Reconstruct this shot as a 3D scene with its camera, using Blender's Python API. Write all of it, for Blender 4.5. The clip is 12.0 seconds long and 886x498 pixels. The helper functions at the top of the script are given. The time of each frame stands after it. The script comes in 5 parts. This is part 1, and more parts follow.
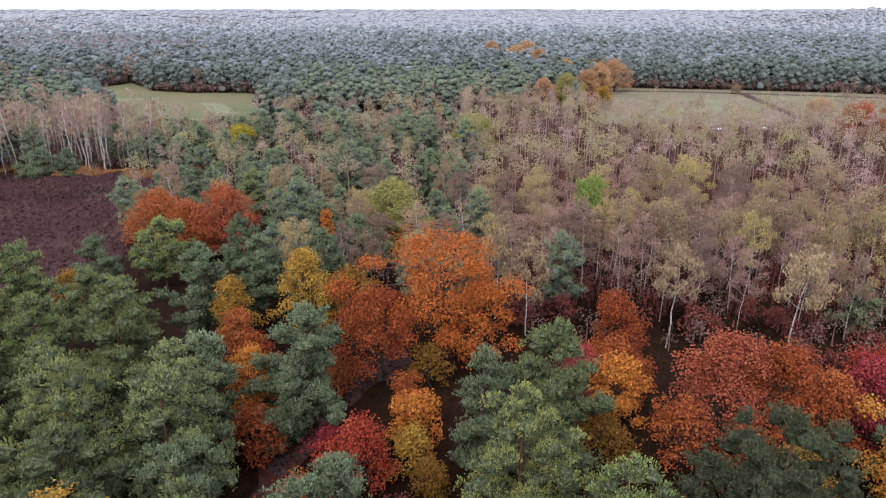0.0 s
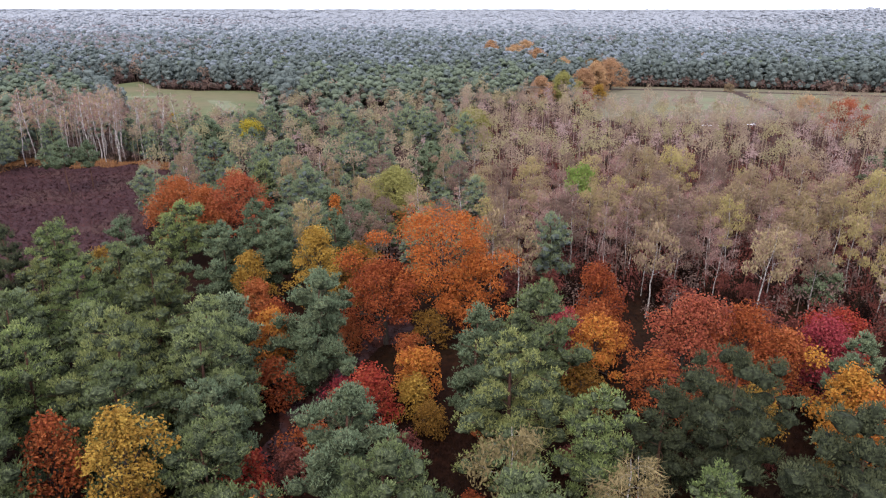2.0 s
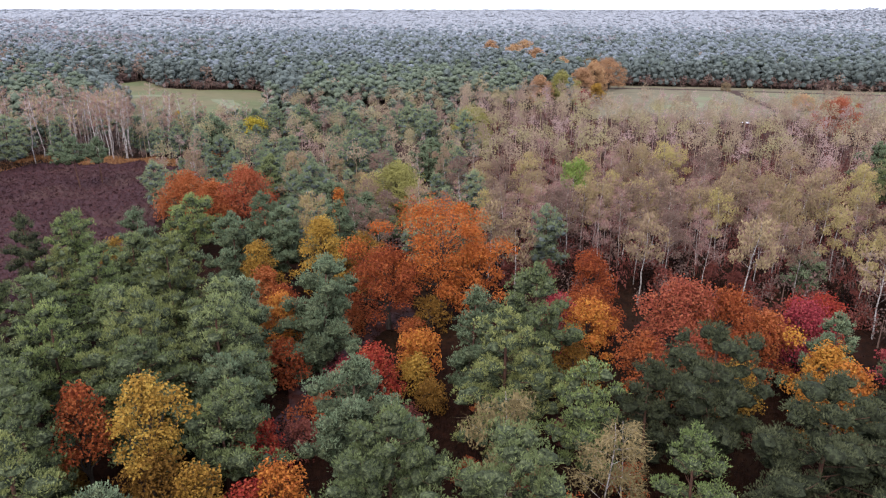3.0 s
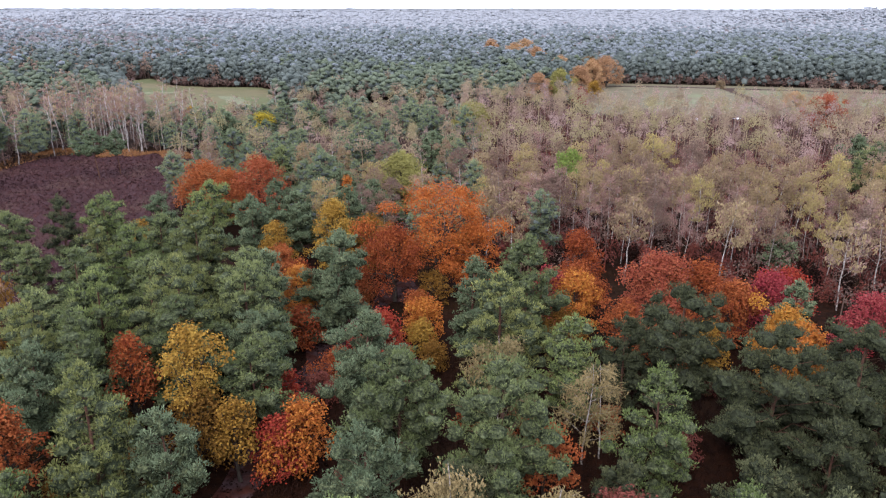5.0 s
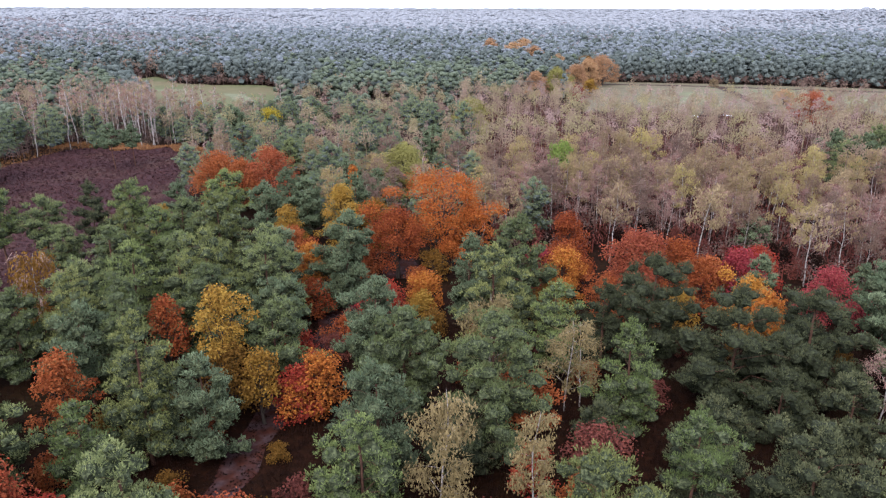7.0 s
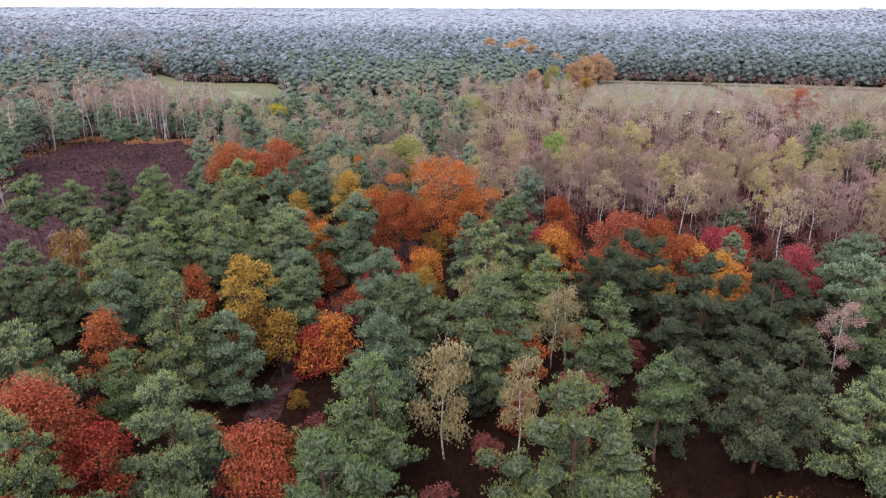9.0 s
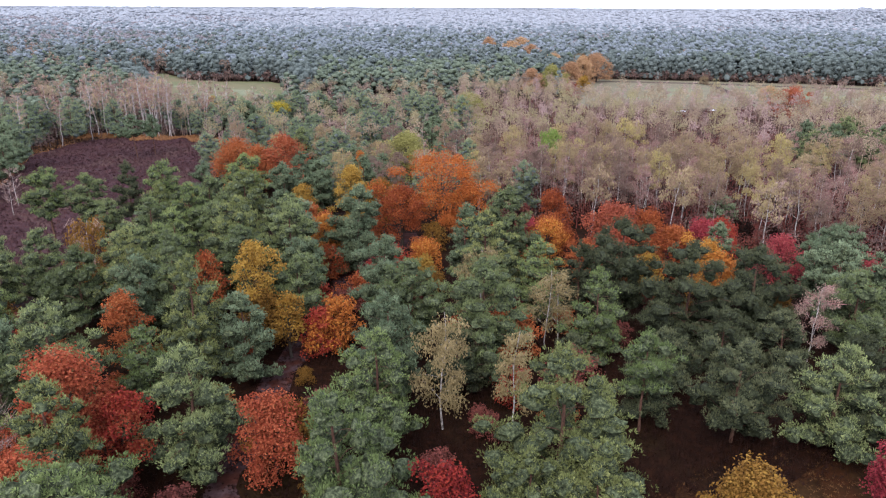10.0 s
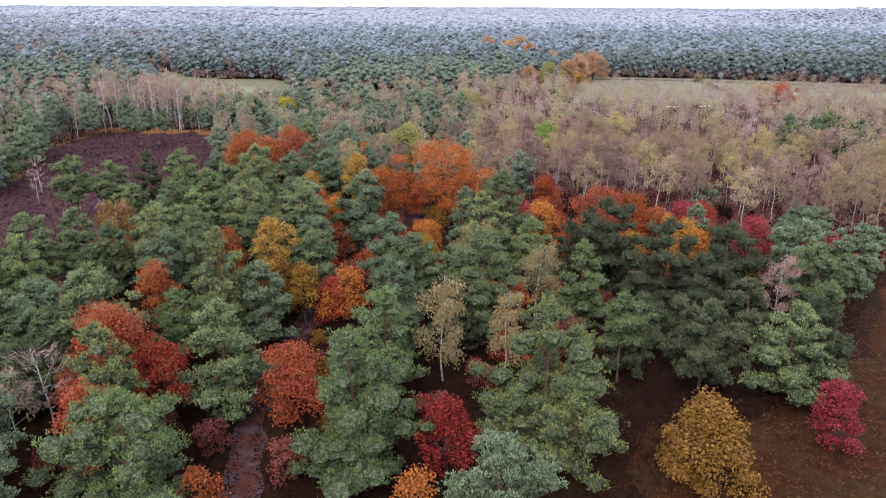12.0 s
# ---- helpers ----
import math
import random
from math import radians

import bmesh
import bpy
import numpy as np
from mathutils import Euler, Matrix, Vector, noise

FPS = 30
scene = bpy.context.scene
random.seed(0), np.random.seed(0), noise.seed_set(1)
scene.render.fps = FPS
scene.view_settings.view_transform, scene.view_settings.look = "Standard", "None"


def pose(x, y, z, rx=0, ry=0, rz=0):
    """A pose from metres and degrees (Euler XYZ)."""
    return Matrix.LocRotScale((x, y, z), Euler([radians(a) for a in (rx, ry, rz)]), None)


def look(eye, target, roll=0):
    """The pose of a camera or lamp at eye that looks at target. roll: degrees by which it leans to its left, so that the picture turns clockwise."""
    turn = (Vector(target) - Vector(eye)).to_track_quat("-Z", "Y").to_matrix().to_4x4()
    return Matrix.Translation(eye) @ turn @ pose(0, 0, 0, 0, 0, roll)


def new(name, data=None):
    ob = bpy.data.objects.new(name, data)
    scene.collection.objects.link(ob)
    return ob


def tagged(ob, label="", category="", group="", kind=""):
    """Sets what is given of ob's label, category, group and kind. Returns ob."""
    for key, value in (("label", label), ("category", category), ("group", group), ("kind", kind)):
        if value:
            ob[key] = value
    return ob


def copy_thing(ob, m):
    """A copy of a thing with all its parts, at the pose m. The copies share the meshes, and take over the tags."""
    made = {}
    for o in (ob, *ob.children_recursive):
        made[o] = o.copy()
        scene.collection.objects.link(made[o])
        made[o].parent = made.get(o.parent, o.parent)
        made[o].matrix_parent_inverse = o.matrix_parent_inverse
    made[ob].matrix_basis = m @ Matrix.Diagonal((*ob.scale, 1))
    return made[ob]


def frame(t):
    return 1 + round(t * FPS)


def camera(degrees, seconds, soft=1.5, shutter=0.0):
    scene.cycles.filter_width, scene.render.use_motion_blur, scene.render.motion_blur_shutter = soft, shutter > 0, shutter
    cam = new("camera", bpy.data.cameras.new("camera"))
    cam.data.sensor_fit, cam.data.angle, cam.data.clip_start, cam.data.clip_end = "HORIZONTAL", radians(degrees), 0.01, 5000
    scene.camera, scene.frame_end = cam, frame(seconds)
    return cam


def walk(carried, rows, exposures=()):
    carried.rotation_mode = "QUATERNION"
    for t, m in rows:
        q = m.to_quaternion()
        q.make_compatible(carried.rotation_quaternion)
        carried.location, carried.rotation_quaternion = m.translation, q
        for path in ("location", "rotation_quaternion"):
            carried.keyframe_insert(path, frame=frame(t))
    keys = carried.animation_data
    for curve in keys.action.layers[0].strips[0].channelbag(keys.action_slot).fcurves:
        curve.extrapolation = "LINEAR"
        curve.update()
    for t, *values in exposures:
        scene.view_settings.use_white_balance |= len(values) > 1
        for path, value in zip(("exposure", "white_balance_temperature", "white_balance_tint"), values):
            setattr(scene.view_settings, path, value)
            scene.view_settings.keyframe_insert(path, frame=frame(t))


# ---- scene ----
cam = camera(65.0, 12.0, soft=1.2)
METRES, EYE, TILT, LEAN, TURN = 45.0, 45.0, -19.1, 0.0, 0.0
ROWS = [
    (0.0, 0.0000, 0.0000, 0.0000, 0.000, 0.000, -0.00),
    (0.5, 0.0019, -0.0538, -0.0182, 0.007, -0.007, -0.01),
    (1.0, 0.0022, -0.1073, -0.0369, -0.000, -0.007, -0.02),
    (1.5, 0.0027, -0.1606, -0.0552, 0.014, 0.007, -0.05),
    (2.0, 0.0028, -0.2128, -0.0738, 0.027, 0.007, -0.06),
    (2.5, 0.0034, -0.2653, -0.0924, 0.034, 0.014, -0.07),
    (3.0, 0.0034, -0.3187, -0.1104, 0.041, 0.014, -0.07),
    (5.0, 0.0005, -0.5330, -0.1828, 0.109, -0.041, -0.12),
    (5.5, 0.0007, -0.5864, -0.2015, 0.116, -0.027, -0.13),
    (6.0, 0.0020, -0.6404, -0.2189, 0.109, -0.034, -0.14),
    (6.5, 0.0019, -0.6958, -0.2366, 0.103, -0.055, -0.17),
    (7.0, 0.0022, -0.7511, -0.2551, 0.089, -0.068, -0.19),
    (9.0, 0.0029, -0.9735, -0.3297, 0.082, -0.082, -0.22),
    (9.5, 0.0035, -1.0298, -0.3494, 0.055, -0.103, -0.24),
    (10.0, 0.0043, -1.0864, -0.3689, 0.041, -0.123, -0.27),
    (10.5, 0.0048, -1.1430, -0.3886, 0.021, -0.144, -0.28),
    (11.0, 0.0049, -1.1954, -0.4068, 0.014, -0.144, -0.27),
    (11.5, 0.0048, -1.2512, -0.4270, 0.021, -0.150, -0.27),
    (12.0, 0.0046, -1.3068, -0.4483, 0.027, -0.171, -0.26),
]
walk(cam, [(t, pose(0, 0, EYE, TILT, LEAN, TURN) @ pose(METRES * x, METRES * y, METRES * z, 90 + pitch, roll, yaw)) for t, x, y, z, yaw, pitch, roll in ROWS],
     exposures=[(0.0, 0.20, 6350, 11), (3.0, 0.25, 6230, 12), (7.0, 0.33, 6050, 12), (12.0, 0.39, 5980, 12)])

# ---- sky and light: a bright overcast November day ----
world = bpy.data.worlds.new("overcast_sky")
scene.world = world
world.use_nodes = True
wn, wl = world.node_tree.nodes, world.node_tree.links
sky = wn.new("ShaderNodeTexSky")
sky.sky_type = "NISHITA"
sky.sun_disc = False
sky.sun_elevation, sky.sun_rotation = radians(38), radians(200)
sky.air_density, sky.dust_density, sky.ozone_density = 1.0, 4.0, 1.0
cloud = wn.new("ShaderNodeMix")
cloud.data_type = "RGBA"
cloud.inputs[0].default_value = 0.8
cloud.inputs[7].default_value = (15.2, 16.0, 18.8, 1)
wl.new(sky.outputs[0], cloud.inputs[6])
wl.new(cloud.outputs[2], wn["Background"].inputs[0])
wn["Background"].inputs[1].default_value = 0.25

sun = new("sun", bpy.data.lights.new("sun", "SUN"))
sun.data.energy, sun.data.angle, sun.data.color = 4.0, radians(25), (1.0, 0.96, 0.90)
sun.matrix_world = look((-20, -55, 60), (0, 0, 0))


# ---- materials ----
def base_material(name):
    m = bpy.data.materials.new(name)
    m.use_nodes = True
    return m, m.node_tree.nodes, m.node_tree.links, m.node_tree.nodes["Principled BSDF"]


def ramp(n, stops):
    r = n.new("ShaderNodeValToRGB")
    while len(r.color_ramp.elements) < len(stops):
        r.color_ramp.elements.new(0.5)
    for e, (p, c) in zip(r.color_ramp.elements, stops):
        e.position, e.color = p, (*c, 1)
    return r


def foliage(name, colours, patch=0.35, through_light=0.25, rough=0.8, size=0.6, per_tree=0.4, offset=0.0, gloss=0.08, speck=0.55, detail=3):
    """Leaves: a tint per leaf, a tint per tree, and patches within a crown."""
    m, n, l, p = base_material(name)
    geo, info = n.new("ShaderNodeNewGeometry"), n.new("ShaderNodeObjectInfo")
    co = n.new("ShaderNodeTexCoord")
    nz = n.new("ShaderNodeTexNoise")
    nz.inputs["Scale"].default_value, nz.inputs["Detail"].default_value = size, detail
    l.new(co.outputs["Object"], nz.inputs["Vector"])
    mixer = n.new("ShaderNodeMath")
    mixer.operation = "MULTIPLY_ADD"
    mixer.inputs[1].default_value = speck
    l.new(geo.outputs["Random Per Island"], mixer.inputs[0])
    shift = n.new("ShaderNodeMath")
    shift.operation = "MULTIPLY_ADD"
    shift.inputs[1].default_value, shift.inputs[2].default_value = 2 * patch, -patch * 0.85 + offset
    l.new(nz.outputs["Fac"], shift.inputs[0])
    per = n.new("ShaderNodeMath")
    per.operation = "MULTIPLY_ADD"
    per.inputs[1].default_value = per_tree
    l.new(info.outputs["Random"], per.inputs[0])
    l.new(shift.outputs[0], per.inputs[2])
    l.new(per.outputs[0], mixer.inputs[2])
    k = len(colours) - 1
    r = ramp(n, [(i / k, c) for i, c in enumerate(colours)])
    l.new(mixer.outputs[0], r.inputs[0])
    l.new(r.outputs[0], p.inputs["Base Color"])
    p.inputs["Roughness"].default_value = rough
    p.inputs["Specular IOR Level"].default_value = gloss
    tr = n.new("ShaderNodeBsdfTranslucent")
    l.new(r.outputs[0], tr.inputs[0])
    mx = n.new("ShaderNodeMixShader")
    mx.inputs[0].default_value = through_light
    l.new(p.outputs[0], mx.inputs[1])
    l.new(tr.outputs[0], mx.inputs[2])
    l.new(mx.outputs[0], n["Material Output"].inputs[0])
    return m


def noisy(name, stops, scale, rough=0.9, bump=0.3, stretch=(1, 1, 1), second=None, depth=0.1):
    m, n, l, p = base_material(name)
    co, mp = n.new("ShaderNodeTexCoord"), n.new("ShaderNodeMapping")
    mp.inputs["Scale"].default_value = stretch
    l.new(co.outputs["Object"], mp.inputs[0])
    nz = n.new("ShaderNodeTexNoise")
    nz.inputs["Scale"].default_value, nz.inputs["Detail"].default_value = scale, 8
    nz.inputs["Roughness"].default_value = 0.65
    l.new(mp.outputs[0], nz.inputs["Vector"])
    r = ramp(n, stops)
    l.new(nz.outputs["Fac"], r.inputs[0])
    out = r.outputs[0]
    if second:
        stops2, scale2, low, high = second
        n2 = n.new("ShaderNodeTexNoise")
        n2.inputs["Scale"].default_value, n2.inputs["Detail"].default_value = scale2, 5
        l.new(co.outputs["Object"], n2.inputs["Vector"])
        r2 = ramp(n, stops2)
        l.new(nz.outputs["Fac"], r2.inputs[0])
        mask = n.new("ShaderNodeMapRange")
        mask.inputs[1].default_value, mask.inputs[2].default_value = low, high
        l.new(n2.outputs["Fac"], mask.inputs[0])
        mx = n.new("ShaderNodeMix")
        mx.data_type = "RGBA"
        l.new(mask.outputs[0], mx.inputs[0])
        l.new(out, mx.inputs[6])
        l.new(r2.outputs[0], mx.inputs[7])
        out = mx.outputs[2]
    l.new(out, p.inputs["Base Color"])
    p.inputs["Roughness"].default_value = rough
    p.inputs["Specular IOR Level"].default_value = 0.03
    b = n.new("ShaderNodeBump")
    b.inputs["Strength"].default_value, b.inputs["Distance"].default_value = bump, depth
    l.new(nz.outputs["Fac"], b.inputs["Height"])
    l.new(b.outputs[0], p.inputs["Normal"])
    return m


PINE = foliage("pine_needles", [(0.0334, 0.0413, 0.0169), (0.0669, 0.0798, 0.0319), (0.1101, 0.1240, 0.0488), (0.1770, 0.1846, 0.0732)], speck=0.42)
PINE_BLUE = foliage("bluish_pine_needles", [(0.0301, 0.0427, 0.0236), (0.0643, 0.0817, 0.0446), (0.1045, 0.1274, 0.0716), (0.1668, 0.1882, 0.1049)], speck=0.42)
PINE_DARK = foliage("dark_pine_needles", [(0.0192, 0.0204, 0.0101), (0.0362, 0.0397, 0.0194), (0.0596, 0.0630, 0.0305), (0.0980, 0.0950, 0.0443)], speck=0.42)
PINE_OLIVE = foliage("olive_pine_needles", [(0.0385, 0.0423, 0.0135), (0.0750, 0.0826, 0.0278), (0.1250, 0.1288, 0.0443), (0.1961, 0.1885, 0.0635)], speck=0.42)
PINE_FRESH = foliage("fresh_pine_needles", [(0.0322, 0.0442, 0.0150), (0.0663, 0.0845, 0.0291), (0.1146, 0.1357, 0.0460), (0.1850, 0.1966, 0.0657)], speck=0.42)
# Crown cores: the shade between the shoots is put into a dark colour.
CROWN_SHADE_DARK = noisy("dark_inner_twigs_and_needles", [(0.34, (0.005, 0.005, 0.003)), (0.5, (0.014, 0.016, 0.009)), (0.68, (0.032, 0.035, 0.018))], 3.2, bump=1.0, depth=0.15)
# Cores of far crowns: inner shade put into the colour, lifted for haze.
CROWN_SHADE_FAR = foliage("shaded_far_needles", [(0.060, 0.069, 0.062), (0.068, 0.078, 0.070), (0.076, 0.087, 0.077)], through_light=0.4, rough=1.0, gloss=0.0)
# Forest bands: haze is put into the needle colours, more with each step away.
PINE_FOREST_HAZED = foliage("forest_pine_needles", [(0.0558, 0.0684, 0.0475), (0.0756, 0.0900, 0.0608), (0.0972, 0.1134, 0.0760), (0.1242, 0.1404, 0.0950)], through_light=0.4, size=0.15, per_tree=0.1)
# Needles made paler and greyer in place of thin haze over the mixed wood.
PINE_STAND_HAZED = foliage("mixed_wood_pine_needles", [(0.0589, 0.0725, 0.0387), (0.0931, 0.1116, 0.0602), (0.1330, 0.1525, 0.0826), (0.1862, 0.2009, 0.1101)], through_light=0.35, speck=0.42)
# through_light is raised as well, to flatten contrast as haze does.
PINE_FAR_HAZED = foliage("woodland_pine_needles", [(0.0777, 0.0903, 0.0819), (0.0966, 0.1103, 0.0998), (0.1176, 0.1323, 0.1197), (0.1428, 0.1575, 0.1418)], through_light=0.5, size=0.15, per_tree=0.1, gloss=0.0)
PINE_MID_HAZED = foliage("farther_pine_needles", [(0.1436, 0.1577, 0.1683), (0.1601, 0.1742, 0.1848), (0.1766, 0.1907, 0.2013), (0.1954, 0.2083, 0.2189)], through_light=0.5, size=0.12, per_tree=0.1, gloss=0.0)
PINE_HORIZON_HAZED = foliage("distant_pine_needles", [(0.2421, 0.2474, 0.2619), (0.2525, 0.2577, 0.2717), (0.2628, 0.2678, 0.2815), (0.2757, 0.2793, 0.2912)], through_light=0.5, size=0.02, per_tree=0.1, gloss=0.0)
# Grain of needles and twigs, darkened to stand for shade inside the crown.
CROWN_SHADE = noisy("inner_twigs_and_needles", [(0.34, (0.007, 0.008, 0.005)), (0.5, (0.026, 0.031, 0.016)), (0.68, (0.072, 0.080, 0.040))], 3.2, bump=1.0, depth=0.15)
OAK_ORANGE = foliage("orange_oak_leaves", [(0.0975, 0.0258, 0.0074), (0.1886, 0.0524, 0.0110), (0.2539, 0.0846, 0.0166), (0.2926, 0.1380, 0.0239)])
OAK_RUST = foliage("rust_oak_leaves", [(0.0589, 0.0120, 0.0055), (0.1214, 0.0258, 0.0092), (0.1822, 0.0478, 0.0138), (0.2236, 0.0810, 0.0285)])
OAK_COPPER = foliage("copper_orange_oak_leaves", [(0.104, 0.022, 0.007), (0.186, 0.046, 0.011), (0.244, 0.074, 0.016), (0.282, 0.114, 0.023)], per_tree=0.0, offset=0.15)
OAK_RED = foliage("red_oak_leaves", [(0.0488, 0.0055, 0.0055), (0.1113, 0.0110, 0.0092), (0.1647, 0.0221, 0.0120), (0.2024, 0.0515, 0.0221)])
OAK_VERMILION = foliage("brick_red_oak_leaves", [(0.0570, 0.0092, 0.0055), (0.1214, 0.0221, 0.0101), (0.1766, 0.0405, 0.0166), (0.2208, 0.0699, 0.0294)])
OAK_CRIMSON = foliage("crimson_oak_leaves", [(0.0506, 0.0064, 0.0083), (0.1104, 0.0120, 0.0166), (0.1674, 0.0248, 0.0276), (0.2125, 0.0524, 0.0442)])
OAK_PINK = foliage("faded_red_oak_leaves", [(0.0718, 0.0129, 0.0083), (0.1343, 0.0294, 0.0166), (0.1840, 0.0478, 0.0239), (0.2245, 0.0810, 0.0331)])
OAK_FADED = foliage("faded_orange_oak_leaves", [(0.150, 0.079, 0.045), (0.206, 0.111, 0.058), (0.263, 0.151, 0.076), (0.300, 0.198, 0.102)])
OAK_YELLOW = foliage("yellow_oak_leaves", [(0.0742, 0.0354, 0.0075), (0.1406, 0.0706, 0.0116), (0.1932, 0.1090, 0.0191), (0.2396, 0.1546, 0.0298)])
OAK_OCHRE = foliage("ochre_oak_leaves", [(0.0394, 0.0180, 0.0033), (0.0738, 0.0344, 0.0057), (0.1132, 0.0549, 0.0107), (0.1550, 0.0853, 0.0164)])
OAK_GOLD = foliage("golden_orange_oak_leaves", [(0.100, 0.036, 0.007), (0.184, 0.070, 0.011), (0.250, 0.108, 0.018), (0.290, 0.154, 0.027)])
OAK_LIME = foliage("yellow_green_oak_leaves", [(0.094, 0.086, 0.028), (0.132, 0.121, 0.037), (0.170, 0.153, 0.046), (0.212, 0.186, 0.058)], per_tree=0.15)
OAK_BRIGHT = foliage("bright_yellow_leaves", [(0.122, 0.089, 0.011), (0.200, 0.150, 0.017), (0.267, 0.206, 0.022), (0.311, 0.250, 0.039)])
BIRCH_TAN = foliage("tan_birch_leaves", [(0.086, 0.058, 0.038), (0.130, 0.090, 0.053), (0.173, 0.125, 0.068), (0.211, 0.162, 0.088)])
BIRCH_LEAF = foliage("fading_birch_leaves", [(0.0980, 0.0642, 0.0490), (0.1353, 0.0933, 0.0583), (0.1679, 0.1225, 0.0618), (0.2007, 0.1587, 0.0630), (0.2473, 0.2007, 0.0676)], patch=0.15, per_tree=0.9, offset=-0.30, speck=0.3)
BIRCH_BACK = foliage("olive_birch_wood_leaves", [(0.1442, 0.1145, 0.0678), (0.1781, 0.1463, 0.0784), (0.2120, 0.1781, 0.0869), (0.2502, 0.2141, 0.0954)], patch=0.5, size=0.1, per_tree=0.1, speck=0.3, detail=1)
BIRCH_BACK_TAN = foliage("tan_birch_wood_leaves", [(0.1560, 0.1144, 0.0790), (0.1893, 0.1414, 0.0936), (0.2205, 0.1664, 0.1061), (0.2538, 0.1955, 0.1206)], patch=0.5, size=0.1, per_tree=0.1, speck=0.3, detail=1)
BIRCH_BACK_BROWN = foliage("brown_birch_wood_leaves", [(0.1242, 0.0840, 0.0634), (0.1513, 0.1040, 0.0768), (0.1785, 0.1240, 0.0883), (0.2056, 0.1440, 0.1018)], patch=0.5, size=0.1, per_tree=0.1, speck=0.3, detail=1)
BIRCH_OLIVE = foliage("olive_tan_birch_leaves", [(0.054, 0.041, 0.018), (0.098, 0.074, 0.033), (0.143, 0.106, 0.049), (0.188, 0.139, 0.064)])
BIRCH_GREEN = foliage("green_birch_leaves", [(0.070, 0.098, 0.024), (0.100, 0.134, 0.030), (0.130, 0.166, 0.038), (0.168, 0.196, 0.050)])
TWIG = foliage("birch_twigs", [(0.0845, 0.0431, 0.0396), (0.1189, 0.0625, 0.0542), (0.1525, 0.0792, 0.0679), (0.1894, 0.1038, 0.0834)], through_light=0.0)
TWIG_HAZE = foliage("last_brown_birch_leaves", [(0.1010, 0.0630, 0.0557), (0.1340, 0.0869, 0.0721), (0.1649, 0.1108, 0.0866), (0.1958, 0.1369, 0.0989)], through_light=0.1)
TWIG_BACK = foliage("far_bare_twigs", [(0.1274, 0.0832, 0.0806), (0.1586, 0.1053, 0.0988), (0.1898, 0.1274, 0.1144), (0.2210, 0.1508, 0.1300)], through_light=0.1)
# Distant twigs: haze greys the colour itself.
TWIG_FAR_HAZED = foliage("distant_bare_twigs", [(0.1421, 0.1237, 0.1271), (0.1572, 0.1354, 0.1371), (0.1722, 0.1471, 0.1471), (0.1873, 0.1588, 0.1572)], through_light=0.3)
TWIG_DARK = foliage("scrub_twigs", [(0.0515, 0.0296, 0.0273), (0.0671, 0.0400, 0.0351), (0.0827, 0.0512, 0.0413), (0.0998, 0.0640, 0.0484)], through_light=0.1, size=0.15, patch=0.6)
TWIG_PALE = foliage("pale_bare_twigs", [(0.107, 0.068, 0.059), (0.147, 0.096, 0.082), (0.187, 0.124, 0.103), (0.227, 0.152, 0.130)], through_light=0.0)
# Red-brown leaves, near black because canopy shade is put into the colour.
LITTER_SHADED = foliage("undergrowth_leaves", [(0.0036, 0.0011, 0.0008), (0.0061, 0.0018, 0.0008), (0.0101, 0.0029, 0.0014), (0.0133, 0.0048, 0.0022)], size=0.08)
HEATHER = foliage("heather_sprigs", [(0.0176, 0.0072, 0.0087), (0.0302, 0.0130, 0.0130), (0.0428, 0.0173, 0.0159), (0.0567, 0.0274, 0.0216)], through_light=0.1, size=0.08)
BRUSH = foliage("bare_brushwood", [(0.045, 0.012, 0.011), (0.064, 0.019, 0.014), (0.086, 0.024, 0.018), (0.109, 0.036, 0.021)], through_light=0.0, size=0.1)
FROND = foliage("dead_bracken_fronds", [(0.0208, 0.0096, 0.0032), (0.0368, 0.0160, 0.0056), (0.0544, 0.0240, 0.0080), (0.0752, 0.0368, 0.0128)], through_light=0.1, size=0.25, patch=0.8)
STRAW = foliage("dry_grass_blades", [(0.087, 0.038, 0.015), (0.131, 0.058, 0.023), (0.167, 0.083, 0.034), (0.198, 0.117, 0.056)], through_light=0.1)
BARK_PINE = noisy("pine_bark", [(0.3, (0.0250, 0.0144, 0.0111)), (0.6, (0.0667, 0.0344, 0.0233)), (0.8, (0.1111, 0.0583, 0.0389))], 6, stretch=(1, 1, 0.3), bump=0.6)
BARK_OAK = noisy("oak_bark", [(0.3, (0.0167, 0.0133, 0.0111)), (0.7, (0.0472, 0.0367, 0.0289))], 7, stretch=(1, 1, 0.25), bump=0.6)
BARK_BIRCH = noisy("birch_bark", [(0.36, (0.0300, 0.0240, 0.0214)), (0.48, (0.1600, 0.1367, 0.1232)), (0.7, (0.3200, 0.2867, 0.2668))], 3.5, stretch=(1, 1, 0.8), bump=0.2)
# Brown soil darkened well below its own tone to stand for tree shade.
SOIL_SHADED = noisy("forest_floor", [(0.25, (0.0031, 0.0012, 0.0009)), (0.5, (0.0075, 0.0029, 0.0014)), (0.75, (0.0152, 0.0051, 0.0026))], 0.9,
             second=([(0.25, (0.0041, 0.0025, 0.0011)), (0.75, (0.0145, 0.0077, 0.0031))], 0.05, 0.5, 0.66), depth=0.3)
HEATH = noisy("heath_ground", [(0.3, (0.0119, 0.0055, 0.0058)), (0.55, (0.0243, 0.0108, 0.0115)), (0.8, (0.0391, 0.0194, 0.0180))], 0.8, stretch=(0.5, 1.6, 1),
              second=([(0.3, (0.0196, 0.0100, 0.0090)), (0.8, (0.0509, 0.0268, 0.0205))], 0.06, 0.5, 0.65), depth=0.3)
